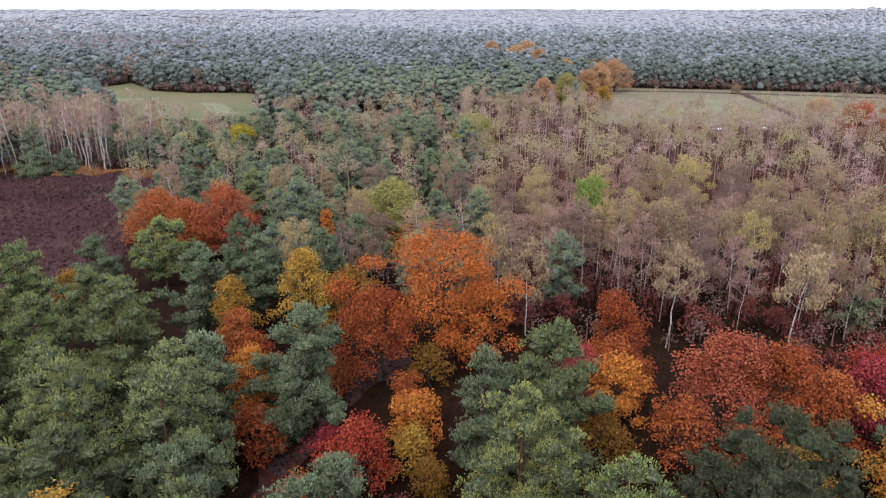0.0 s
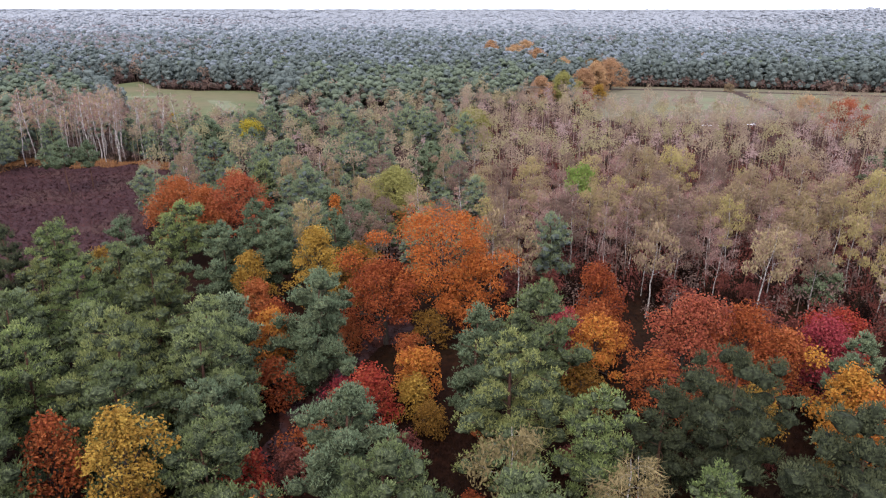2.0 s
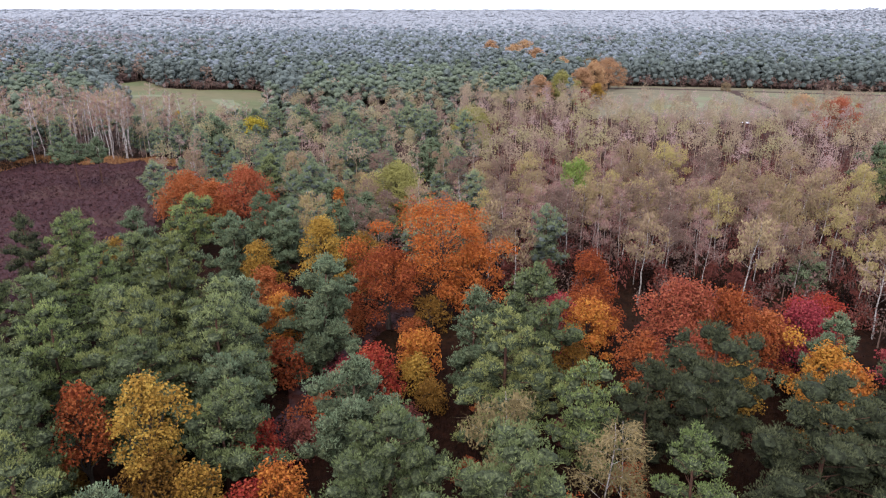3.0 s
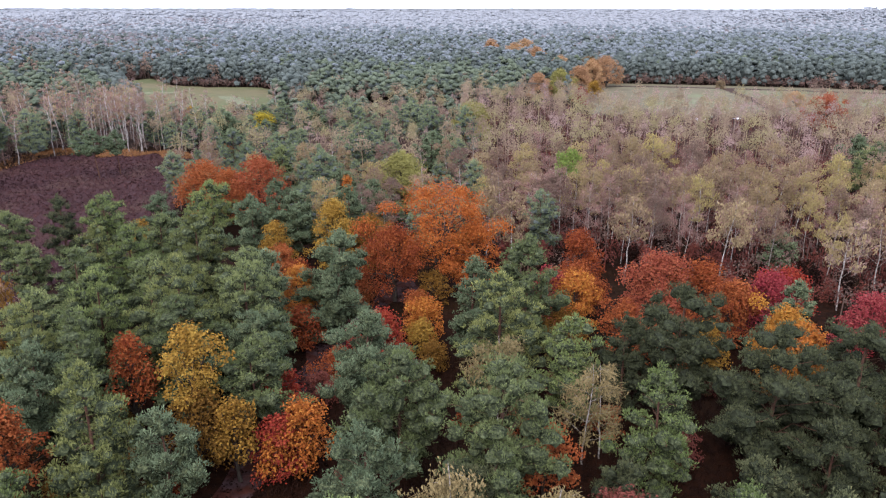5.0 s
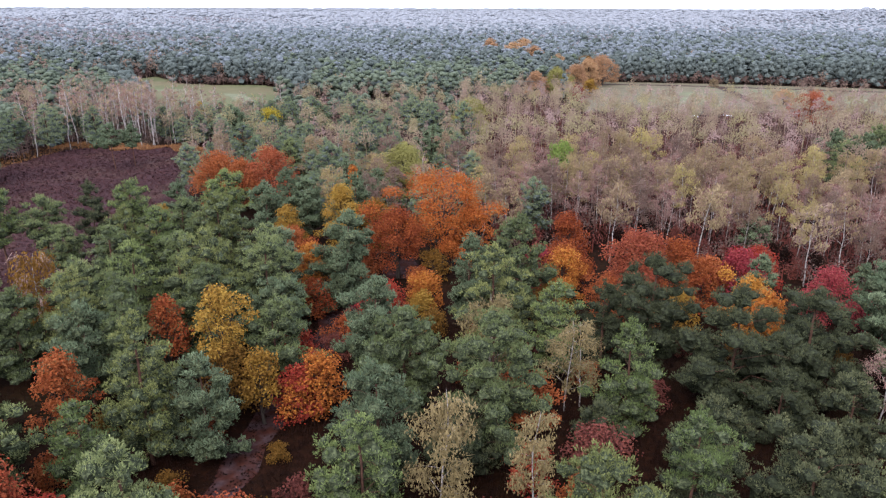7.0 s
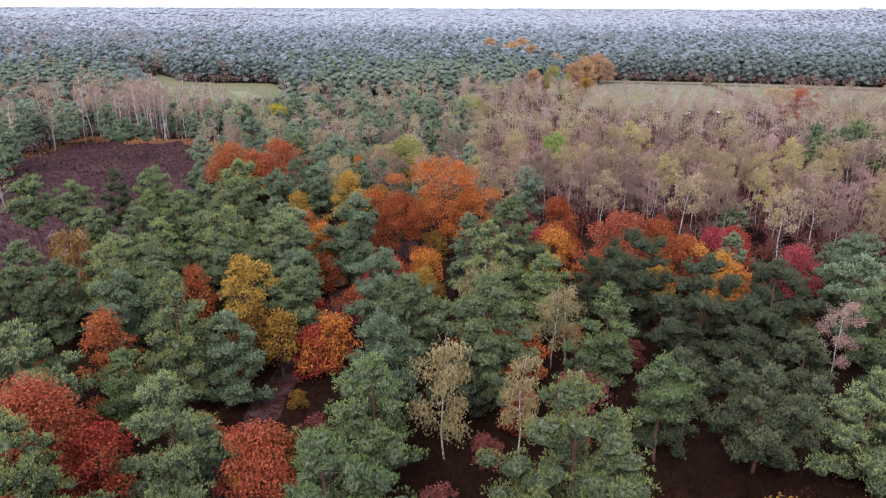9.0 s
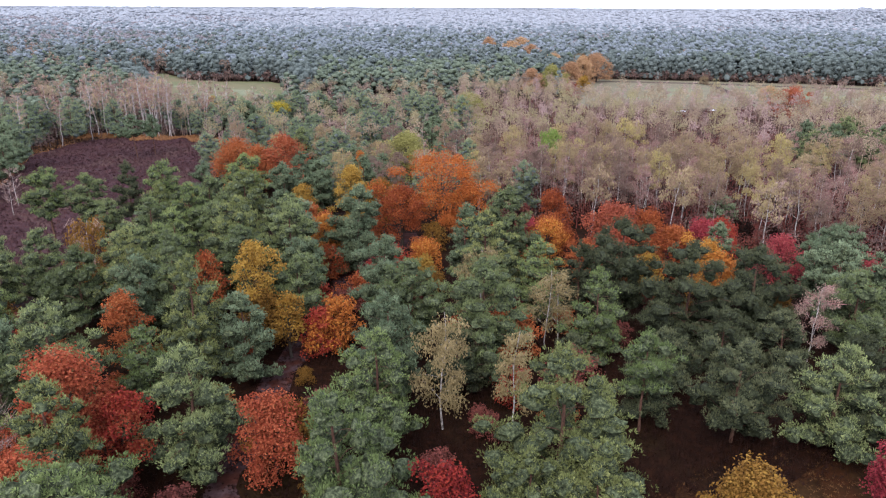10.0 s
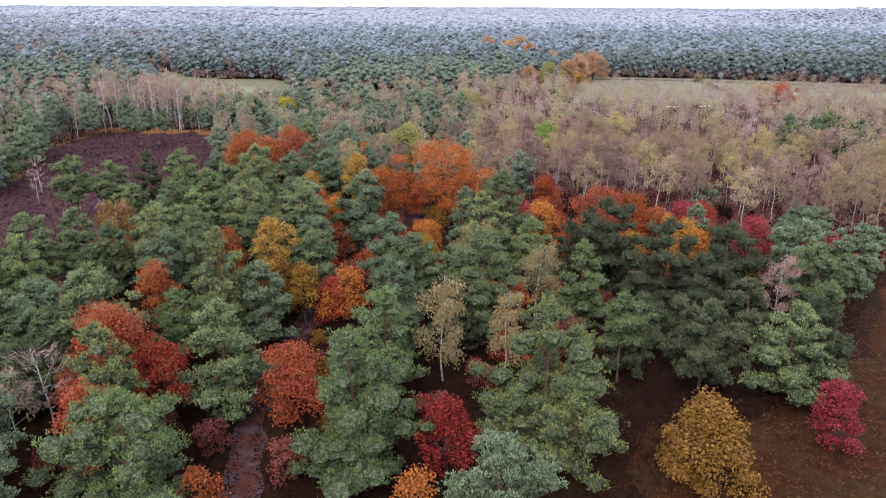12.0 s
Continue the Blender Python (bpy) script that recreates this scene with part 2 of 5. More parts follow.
BRACKEN = noisy("bracken_ground", [(0.3, (0.0069, 0.0026, 0.0011)), (0.55, (0.0173, 0.0056, 0.0021)), (0.8, (0.0293, 0.0105, 0.0037))], 0.7,
                second=([(0.3, (0.0086, 0.0040, 0.0016)), (0.8, (0.0242, 0.0120, 0.0046))], 0.15, 0.45, 0.6), depth=0.3)
PATH = noisy("sandy_path", [(0.3, (0.0144, 0.0076, 0.0076)), (0.55, (0.0317, 0.0184, 0.0184)), (0.8, (0.0518, 0.0333, 0.0320))], 1.2,
             second=([(0.3, (0.0158, 0.0056, 0.0044)), (0.8, (0.0403, 0.0133, 0.0087))], 0.5, 0.40, 0.58), depth=0.05)
MEADOW = noisy("meadow_grass", [(0.3, (0.0364, 0.0391, 0.0178)), (0.5, (0.0491, 0.0522, 0.0233)), (0.75, (0.0673, 0.0680, 0.0329))], 0.25, stretch=(0.5, 1.6, 1),
               second=([(0.3, (0.0560, 0.0464, 0.0247)), (0.8, (0.0785, 0.0651, 0.0356))], 0.018, 0.45, 0.62), depth=0.1)
WET_MEADOW = noisy("wet_meadow_grass", [(0.3, (0.0464, 0.0396, 0.0251)), (0.5, (0.0676, 0.0574, 0.0367)), (0.75, (0.0947, 0.0791, 0.0522))], 0.25, stretch=(0.4, 1.8, 1),
                   second=([(0.3, (0.0580, 0.0633, 0.0348)), (0.8, (0.0917, 0.0949, 0.0541))], 0.02, 0.56, 0.68), depth=0.1)
PALE_GRASS = noisy("bleached_grass", [(0.35, (0.0558, 0.0581, 0.0325)), (0.55, (0.0767, 0.0779, 0.0464)), (0.75, (0.1046, 0.1022, 0.0697))], 0.3, depth=0.1)
DITCH = noisy("ditch_mud", [(0.35, (0.0167, 0.0111, 0.0094)), (0.7, (0.0417, 0.0250, 0.0194))], 0.5, depth=0.1)
WATER, wtn, wtl, wtp = base_material("pond_water")
wtp.inputs["Base Color"].default_value, wtp.inputs["Roughness"].default_value = (0.02, 0.025, 0.025, 1), 0.05
# The ridge glows pale blue-grey by itself, in place of haze before it.
RIDGE_HAZE_GLOW, rgn, rgl, rgp = base_material("far_ridge")
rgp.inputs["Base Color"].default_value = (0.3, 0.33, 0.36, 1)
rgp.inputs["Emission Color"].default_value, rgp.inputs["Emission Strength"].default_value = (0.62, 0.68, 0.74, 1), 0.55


# ---- mesh building ----
def mesh_of(name, verts, tris, material, smooth=False):
    me = bpy.data.meshes.new(name)
    v, f = np.asarray(verts, np.float32), np.asarray(tris, np.int32)
    me.vertices.add(len(v))
    me.vertices.foreach_set("co", v.ravel())
    me.loops.add(len(f) * 3)
    me.loops.foreach_set("vertex_index", f.ravel())
    me.polygons.add(len(f))
    me.polygons.foreach_set("loop_start", np.arange(0, len(f) * 3, 3, dtype=np.int32))
    me.polygons.foreach_set("use_smooth", np.full(len(f), smooth))
    me.materials.append(material)
    me.update(calc_edges=True)
    return me


def mesh_of_two(name, first, second, mat_first, mat_second):
    me = mesh_of(name, *joined([first, second]), mat_first)
    me.materials.append(mat_second)
    me.polygons.foreach_set("material_index", np.repeat([0, 1], [len(first[1]), len(second[1])]).astype(np.int32))
    return me


def joined(pieces):
    vs, fs, at = [], [], 0
    for v, f in pieces:
        vs.append(v)
        fs.append(f + at)
        at += len(v)
    return np.concatenate(vs), np.concatenate(fs)


def part(name, data, parent, label=""):
    ob = new(name, data)
    ob.parent = parent
    return tagged(ob, label)


def unit(a):
    return a / np.maximum(np.linalg.norm(a, axis=1, keepdims=True), 1e-6)


def frames_of(d, rng):
    a = unit(np.cross(d, rng.normal(size=d.shape)))
    return a, np.cross(d, a)


def tufts(c, d, s, rng, blades=4, spread=0.8, width=0.36):
    """Shoots: at each place c a fan of pointed blades round the way d."""
    n = len(c)
    d = unit(d)
    a, b = frames_of(d, rng)
    s = np.asarray(s).reshape(-1, 1)
    vs = []
    for k in range(blades):
        g = 2 * np.pi * k / blades + rng.uniform(-0.4, 0.4, (n, 1))
        out, side = np.cos(g) * a + np.sin(g) * b, -np.sin(g) * a + np.cos(g) * b
        vs += [c - side * s * width, c + side * s * width, c + s * (0.75 * d + spread * out)]
    v = np.stack(vs, 1).reshape(-1, 3)
    # blades of one shoot share their first corner, so that a shoot is one island
    f = np.arange(n * blades * 3).reshape(n, blades, 3)
    f[:, 1:, 0] = f[:, :1, 0]
    return v, f.reshape(-1, 3)


def leaves(c, d, s, rng, long=1.25, hang=0.0):
    n = len(c)
    d = unit(d)
    a, b = frames_of(d, rng)
    if hang:
        a = unit(a * (1 - hang) + np.array([0, 0, -1.0]) * hang)
        b = unit(np.cross(d, a))
    s = np.asarray(s).reshape(-1, 1)
    bend = d * s * 0.18
    v = np.stack([c - a * s * long * 0.5 - bend, c - b * s * 0.42 + bend, c + a * s * long * 0.5 - bend, c + b * s * 0.42 + bend], 1).reshape(-1, 3)
    q = np.arange(n * 4).reshape(n, 4)
    return v, np.concatenate([q[:, [0, 1, 2]], q[:, [0, 2, 3]]])


def shoots(c, d, s, rng, width):
    """Short brush-like shoots: every other one is blunt."""
    n = len(c)
    d = unit(d)
    a, b = frames_of(d, rng)
    s = np.asarray(s).reshape(-1, 1)
    tip = c + d * s
    blunt = (np.arange(n) % 2 == 0)[:, None]
    wide = np.where(blunt, tip, c)
    v = np.stack([wide - a * width, wide + a * width, np.where(blunt, c, tip)], 1).reshape(-1, 3)
    return v, np.arange(n * 3).reshape(n, 3)


def twigs(c, d, s, rng, width=0.03):
    n = len(c)
    d = unit(d)
    a, b = frames_of(d, rng)
    s = np.asarray(s).reshape(-1, 1)
    v = np.stack([c - a * width, c + a * width, c + d * s], 1).reshape(-1, 3)
    return v, np.arange(n * 3).reshape(n, 3)


def tube(points, radii, sides=5):
    p, r = np.asarray(points, float), np.asarray(radii, float)
    way = unit(np.gradient(p, axis=0))
    ref = np.array([1.0, 0, 0]) if abs(way[0][0]) < 0.8 else np.array([0, 1.0, 0])
    a = unit(np.cross(way, ref))
    b = np.cross(way, a)
    g = np.arange(sides) * 2 * np.pi / sides
    v = (p[:, None] + r[:, None, None] * (np.cos(g)[None, :, None] * a[:, None] + np.sin(g)[None, :, None] * b[:, None])).reshape(-1, 3)
    f = []
    for i in range(len(p) - 1):
        for k in range(sides):
            q, w = i * sides + k, i * sides + (k + 1) % sides
            f += [(q, w, w + sides), (q, w + sides, q + sides)]
    return v, np.array(f)


def limb(a, b, r0, r1, rng, sag=0.12, steps=4, sides=4):
    a, b = np.asarray(a, float), np.asarray(b, float)
    t = np.linspace(0, 1, steps)[:, None]
    p = a + (b - a) * t + np.array([0, 0, 1.0]) * sag * np.linalg.norm(b - a) * np.sin(t * np.pi)
    p[1:-1] += rng.normal(0, 0.05 * np.linalg.norm(b - a), (steps - 2, 3))
    return tube(p, np.linspace(r0, r1, steps), sides)


ICO_V, ICO_F = None, None
bm0 = bmesh.new()
bmesh.ops.create_icosphere(bm0, subdivisions=1, radius=1)
ICO_V = np.array([tuple(v.co) for v in bm0.verts])
ICO_F = np.array([[v.index for v in f.verts] for f in bm0.faces])
bm0.free()
bm0 = bmesh.new()
bmesh.ops.create_icosphere(bm0, subdivisions=2, radius=1)
ICO2_V = np.array([tuple(v.co) for v in bm0.verts])
ICO2_F = np.array([[v.index for v in f.verts] for f in bm0.faces])
bm0.free()


OCT_V = np.array([(1, 0, 0), (-0.5, 0.87, 0), (-0.5, -0.87, 0), (0, 0, 0.95), (0, 0, -0.8)])
OCT_F = np.array([(0, 1, 3), (1, 2, 3), (2, 0, 3), (1, 0, 4), (2, 1, 4), (0, 2, 4)])


def ball_points(n, rng, low=-0.35):
    z = rng.uniform(low, 1, n)
    g = rng.uniform(0, 2 * np.pi, n)
    q = np.sqrt(1 - z * z)
    return np.stack([q * np.cos(g), q * np.sin(g), z], 1)


SHAPES = {
    "dome": lambda u: np.maximum(0, 1 - u ** 1.8) ** 0.58 * np.minimum(1, 0.62 + 1.6 * u),
    "tower": lambda u: np.maximum(0.05, 1 - u) ** 0.62 * np.minimum(1, 0.7 + 1.6 * u),
    "flat": lambda u: np.sqrt(np.maximum(0, 1 - u ** 4)) * np.minimum(1, 0.45 + 1.2 * u),
}


def pad_places(h, r, base, shape, count, rng):
    """Where the clumps of a crown sit: on a lobed shell round the stem, some deeper in."""
    i = np.arange(count)
    u = np.clip((i + rng.uniform(0.1, 0.9, count)) / count, 0, 0.985)
    u = u ** 0.85
    g = i * 2.39996 + rng.uniform(-0.4, 0.4, count) + rng.uniform(0, 6)
    lobes = 1 + 0.28 * np.sin(3 * g + rng.uniform(0, 6)) + 0.14 * np.sin(2 * g + 5 * u + rng.uniform(0, 6))
    rad = r * SHAPES[shape](u) * lobes * np.where(rng.random(count) < 0.25, rng.uniform(0.25, 0.6, count), rng.uniform(0.66, 0.9, count))
    rad *= 0.80 * r / np.percentile(rad, 88)
    return np.stack([rad * np.cos(g), rad * np.sin(g), h * (base + (1 - base) * u)], 1), u


def pine_parts(h, r, rng, shape="dome", base=0.38, fine=1.0, lean=(0, 0)):
    """Limbs leave the stem in storeys; each carries flat, uneven cushions of upright shoots."""
    pad = 0.15 * r + 0.40
    count = int(np.clip(1.6 * r * h * (1 - base) / (pad * pad * 2.5), 14, 40))
    k = np.arange(count)
    u = np.clip((k + rng.uniform(0.0, 1.0, count)) / count, 0, 0.97) ** 0.85
    g = k * 2.39996 + rng.uniform(-0.5, 0.5, count) + rng.uniform(0, 6)
    lobes = 1 + 0.22 * np.sin(g + rng.uniform(0, 6)) + 0.22 * np.sin(3 * g + 4 * u + rng.uniform(0, 6))
    reach = r * SHAPES[shape](u) * lobes * rng.uniform(0.62, 1.1, count)
    reach *= 0.86 * r / np.percentile(reach, 88)
    steps = np.linspace(0, 1, 8)
    stem = np.array([[lean[0] * h * t ** 1.5, lean[1] * h * t ** 1.5, h * t * 0.95] for t in steps])
    stem[1:, :2] += np.cumsum(rng.normal(0, 0.07, (7, 2)), 0)
    r0 = 0.010 * h + 0.015 * r
    trunk = tube(stem, r0 * np.linspace(1, 0.22, 8) ** 0.8, 8)
    spots_, sizes, wood = [], [], []
    for i in range(count):
        z = h * (base + (0.97 - base) * u[i]) - 0.4
        low = np.clip(z - reach[i] * (0.1 + 0.55 * u[i]), h * 0.1, h * 0.9)
        a = np.array([np.interp(low / (h * 0.95), steps, stem[:, j]) for j in range(3)])
        b = np.array([a[0] + reach[i] * math.cos(g[i]), a[1] + reach[i] * math.sin(g[i]), z])
        wood.append(limb(a, b - np.array([0, 0, 0.25]), r0 * 0.34 * (1.1 - u[i]), 0.025, rng))
        n = int(np.clip(round(reach[i] / (pad * 1.2)), 1, 3))
        side = np.array([-math.sin(g[i]), math.cos(g[i]), 0])
        for w in (1.0, 0.66, 0.36)[:n]:
            spots_.append(a + (b - a) * w + side * rng.normal(0, 0.4) * pad + np.array([0, 0, rng.uniform(-0.25, 0.3)]))
            sizes.append(pad * rng.uniform(0.68, 1.25) * (1 - 0.28 * u[i]) * (0.82 if w == 1.0 else 1.0))
    for z, s in ((h - 0.45, 0.42), (h - 1.1, 0.6), (h - 1.9, 0.75)):
        spots_.append(stem[-1] * np.array([1, 1, 0]) + np.array([rng.normal(0, 0.15), rng.normal(0, 0.15), z]))
        sizes.append(pad * s)
    # Each heart is a core whose dark colour stands in for inner shade.
    needles, hearts = [], []
    hv, hf = (ICO2_V, ICO2_F) if fine > 0.6 else (ICO_V, ICO_F)
    for c, s in zip(spots_, sizes):
        ell = s * np.array([rng.uniform(0.9, 1.35), rng.uniform(0.9, 1.35), rng.uniform(0.72, 1.0)])
        n = int(np.clip(185 * s * s * fine + 34, 28, 320))
        wave, wave2, turn = rng.normal(0, 2.4, 3), rng.normal(0, 4.2, 3), rng.uniform(0, 6)
        swell = lambda p: (1 + 0.2 * np.sin(p @ wave + turn) + 0.2 * np.sin(p @ wave2 + 2 * turn))[:, None]
        tuft = ball_points(int(9 + 10 * s * s * fine ** 0.5), rng, -0.3)
        spot = c + tuft * ell * swell(tuft) * rng.uniform(0.80, 1.02, (len(tuft), 1))
        pick = rng.integers(0, len(tuft), n)
        q = ball_points(n, rng, -0.35)
        at = spot[pick] + q * (0.20 + 0.08 * s) * rng.uniform(0.6, 1.15, (n, 1))
        way = q * 0.6 + tuft[pick] * 0.35 + rng.normal(0, 0.25, q.shape) + np.array([0, 0, 0.6])
        needles.append(shoots(at, way, 0.27 / fine ** 0.5 * rng.uniform(0.6, 1.35, n), rng, 0.060 / fine ** 0.5))
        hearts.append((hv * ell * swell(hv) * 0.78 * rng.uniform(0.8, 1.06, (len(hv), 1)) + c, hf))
    return trunk, wood, joined(needles), joined(hearts)


def oak_parts(h, r, rng, base=0.22, fine=1.0, shape="dome", leaf=0.36, dense=1.0):
    clump = 0.20 * r + 0.45
    count = int(np.clip(3.0 * r * h * (1 - base) / (clump * clump * 2.0), 14, 64))
    c, u = pad_places(h - clump * 0.6, r - clump * 0.4, base, shape, count, rng)
    c[-1], c[-2] = (0, 0, h - 0.7 * clump), (0.3 * r * rng.normal(), 0.3 * r * rng.normal(), h - 1.2 * clump)
    size = clump * rng.uniform(0.5, 1.3, count)
    size[-2:] = clump
    fork = h * rng.uniform(0.18, 0.28)
    stem = np.array([[0, 0, 0], [rng.normal(0, .1), rng.normal(0, .1), fork * 0.6], [rng.normal(0, .2), rng.normal(0, .2), fork * 1.2], [rng.normal(0, .4), rng.normal(0, .4), h * 0.72]])
    r0 = 0.016 * h + 0.018 * r
    trunk = tube(stem, r0 * np.array([1.15, 0.9, 0.7, 0.18]), 8)
    foliage_bits, wood = [], []
    for k in range(count):
        n = int(np.clip(80 * fine * dense * size[k] ** 2 + 12, 12, 380))
        q = ball_points(n, rng, -0.7)
        ell = size[k] * np.array([rng.uniform(0.9, 1.25), rng.uniform(0.9, 1.25), rng.uniform(0.7, 0.9)])
        foliage_bits.append(leaves(c[k] + q * ell * rng.uniform(0.4, 1.15, (n, 1)), q * 0.8 + rng.normal(0, 0.5, (n, 3)) + np.array([0, 0, 0.5]),
                                   leaf / fine ** 0.5 * rng.uniform(0.7, 1.35, n), rng))
        t = rng.uniform(0.3, 1.0)
        a = stem[1] + (stem[3] - stem[1]) * t * np.clip(u[k] + 0.1, 0.1, 0.9)
        wood.append(limb(a, c[k], r0 * 0.42 * (1.15 - u[k]), 0.03, rng, sag=0.1))
    return trunk, wood, joined(foliage_bits)


def birch_parts(h, r, rng, leaf_count=240, twig_count=120, base=0.42, lean=0.04, leaf=0.34, weep=0.2, stem_r=0.0085, puffs=True):
    la = rng.uniform(0, 6.28)
    t = np.linspace(0, 1, 9)
    stem = np.stack([lean * h * np.cos(la) * t ** 1.3, lean * h * np.sin(la) * t ** 1.3, h * 0.97 * t], 1)
    stem[1:, :2] += np.cumsum(rng.normal(0, 0.008 * h, (8, 2)), 0)
    r0 = stem_r * h
    wood, tips, ways = [tube(stem, r0 * np.linspace(1, 0.12, 9) ** 0.75, 6)], [], []
    for k in range(14):
        u = (k + rng.uniform(0, 1)) / 14
        z = base * 0.9 + (0.93 - base * 0.9) * u
        a = np.array([np.interp(z / 0.97, t, stem[:, j]) for j in range(3)])
        g = k * 2.4 + rng.uniform(-0.5, 0.5)
        reach = r * rng.uniform(0.55, 1.0) * np.sqrt(max(0.05, 1 - (1.35 * (u - 0.36)) ** 2))
        b = a + np.array([reach * np.cos(g), reach * np.sin(g), reach * rng.uniform(0.35, 0.85) * (1.1 - 0.5 * u)])
        b[2] = min(b[2], h - 0.25 * reach)
        wood.append(limb(a, b, r0 * 0.34 * (1.1 - u), 0.012, rng, sag=0.05, steps=3, sides=3))
        tips += [a + (b - a) * w for w in (0.55, 0.8, 1.0)]
        ways += [(b - a) / np.linalg.norm(b - a)] * 3
    tips, ways = np.array(tips), np.array(ways)
    bits = None
    if leaf_count:
        # leaves sit in loose puffs round the branch tips
        hubs = np.concatenate([tips[1::3], tips[2::3], stem[-2:]]) if puffs else tips
        hubs = hubs + rng.normal(0, 0.06 * r, hubs.shape)
        i = rng.integers(0, len(hubs), leaf_count)
        q = ball_points(leaf_count, rng, -0.7)
        c = hubs[i] + q * rng.uniform(0.55, 1.05, (leaf_count, 1)) * np.array([0.34 * r, 0.34 * r, 0.30 * r]) - np.array([0, 0, weep]) * rng.random((leaf_count, 1)) ** (2 if puffs else 1)
        bits = leaves(c, q + rng.normal(0, 0.35, (leaf_count, 3)) + np.array([0, 0, 0.55]), leaf * rng.uniform(0.6, 1.4, leaf_count), rng, 1.7, 0.6)
    i = rng.integers(0, len(tips), max(twig_count, 1))
    spray = twigs(tips[i] + rng.normal(0, 0.1 * r, (len(i), 3)), ways[i] + rng.normal(0, 0.45, (len(i), 3)) + np.array([0, 0, 0.35 - weep]),
                  0.42 * r * rng.uniform(0.5, 1.3, len(i)), rng)
    return joined(wood), spray, bits


SEED = [10]


def next_rng():
    SEED[0] += 1
    return np.random.default_rng(SEED[0])


def root(name, x, y, z=0.0):
    ob = new(name)
    ob.empty_display_size = 0.5
    ob.location = (x, y, z)
    return ob


def add_wood(ob, trunk, wood, bark, single):
    """The stem, with its thickest limbs as parts of their own."""
    wood = sorted(wood, key=lambda w: -np.ptp(w[0], axis=0).max())
    part("trunk", mesh_of("trunk", *joined([trunk] + wood[single:]), bark, True), ob)
    for w in wood[:single]:
        part("limb", mesh_of("limb", *w, bark, True), ob)


def pine(x, y, h, r, shape="dome", mat=None, base=0.36, fine=0, lean=(0, 0), inner=None):
    rng = next_rng()
    fine = fine or min(1.0, 62 / math.hypot(max(y, 50), 33))
    r, base = (1.12 * r, (0.8 if base > 0.5 else 0.42) * base) if y < 70 else (1.06 * r, 0.7 * base)
    mat = mat or PINE
    tone = mat.name.split("_")[0].replace("pine", "grey-green").replace("mixed", "grey-green")
    ob = root("pine_tree", x, y)
    trunk, wood, needles, hearts = pine_parts(h, r, rng, shape, base, fine, lean)
    add_wood(ob, trunk, wood, BARK_PINE, 6 if fine >= 0.8 else 0)
    part("crown", mesh_of_two("pine_crown", needles, hearts, mat, inner or (CROWN_SHADE_DARK if mat is PINE_DARK else CROWN_SHADE)), ob)
    kind_of = {"dome": "a broad rounded crown", "tower": "a tall pointed crown", "flat": "a flat spreading crown"}[shape]
    return tagged(ob, f"{tone} Scots pine with {kind_of} on the forest floor", "pine tree", "pines of the near wood")


def oak(x, y, h, r, mat, base=0.2, fine=1.0, shape="dome", leaf=0.25, dense=1.0):
    rng = next_rng()
    r, base = (1.2 * r, 0.8 * base)
    ob = root("oak_tree" if h > 5 else "oak_shrub", x, y)
    trunk, wood, leafage = oak_parts(h, r, rng, base, fine, shape, leaf, dense)
    add_wood(ob, trunk, wood, BARK_OAK, 6 if fine >= 0.9 else 0)
    part("crown", mesh_of("oak_crown", *leafage, mat), ob)
    tone = mat.name.split("_oak")[0].replace("_", " ").replace("bright yellow leaves", "bright yellow")
    size = "large" if h > 12 else "young" if h < 9 else "medium-sized"
    words = f"{size} oak in {tone} autumn leaf among the pines"
    if mat is BIRCH_TAN:
        words = "rounded tan willow bush beside the meadow ditch"
    elif mat in (BRUSH, LITTER_SHADED):
        words = "leafless red-brown bush in the shade below the trees"
    return tagged(ob, words, "oak tree" if h > 5 and mat not in (BRUSH, BIRCH_TAN) else "shrub", "oaks in autumn colour")


def birch(x, y, h, r, mat=None, leaf_count=240, twig_count=120, base=0.42, lean=0.04, weep=0.2, leaf=0.34, twig=None, stem_r=0.0085, puffs=True):
    rng = next_rng()
    ob = root("birch_tree", x, y)
    wood, spray, leafage = birch_parts(h, r, rng, leaf_count, twig_count, base, lean, leaf, weep, stem_r, puffs)
    part("trunk", mesh_of("birch_trunk", *wood, BARK_BIRCH, True), ob, "white birch bark with dark marks")
    twig = twig or TWIG
    part("crown", mesh_of_two("birch_crown", leafage, spray, mat or BIRCH_LEAF, twig) if leafage else mesh_of("birch_crown", *spray, twig), ob)
    words = "slender white-stemmed birch with thin fading autumn leaves" if leafage else "bare white-stemmed birch with fine leafless twigs"
    return tagged(ob, words, "birch tree", "birches of the wood")


# ---- zones of the plan ----
HEATH_EDGE = [(-106, 46), (-84, 52), (-70, 66), (-68, 84), (-60, 100), (-62, 128), (-70, 150), (-72, 182), (-84, 197), (-112, 200), (-126, 192), (-130, 165), (-117, 130), (-111, 100), (-110, 70)]
FIELD_WEST = [(-150, 318), (-210, 398), (-212, 414), (-197, 452), (-168, 408), (-140, 398), (-109, 397), (-84, 360), (-80, 292), (-78, 258), (-100, 252), (-126, 272)]
FIELD_EAST = [(66, 286), (72, 352), (98, 424), (164, 414), (240, 393), (420, 345), (400, 258), (260, 272), (150, 280), (110, 278)]
GLADE = [(16, -34), (19, -10), (25, 2), (33, 5), (43, 8), (50, 16), (57, 24), (63, 34), (75, 48), (95, 58), (110, 40), (95, -34)]
CLEARING = [(-10.5, 79), (-6, 78.5), (-3.6, 83), (-5, 88), (-9, 88.5), (-11, 84)]


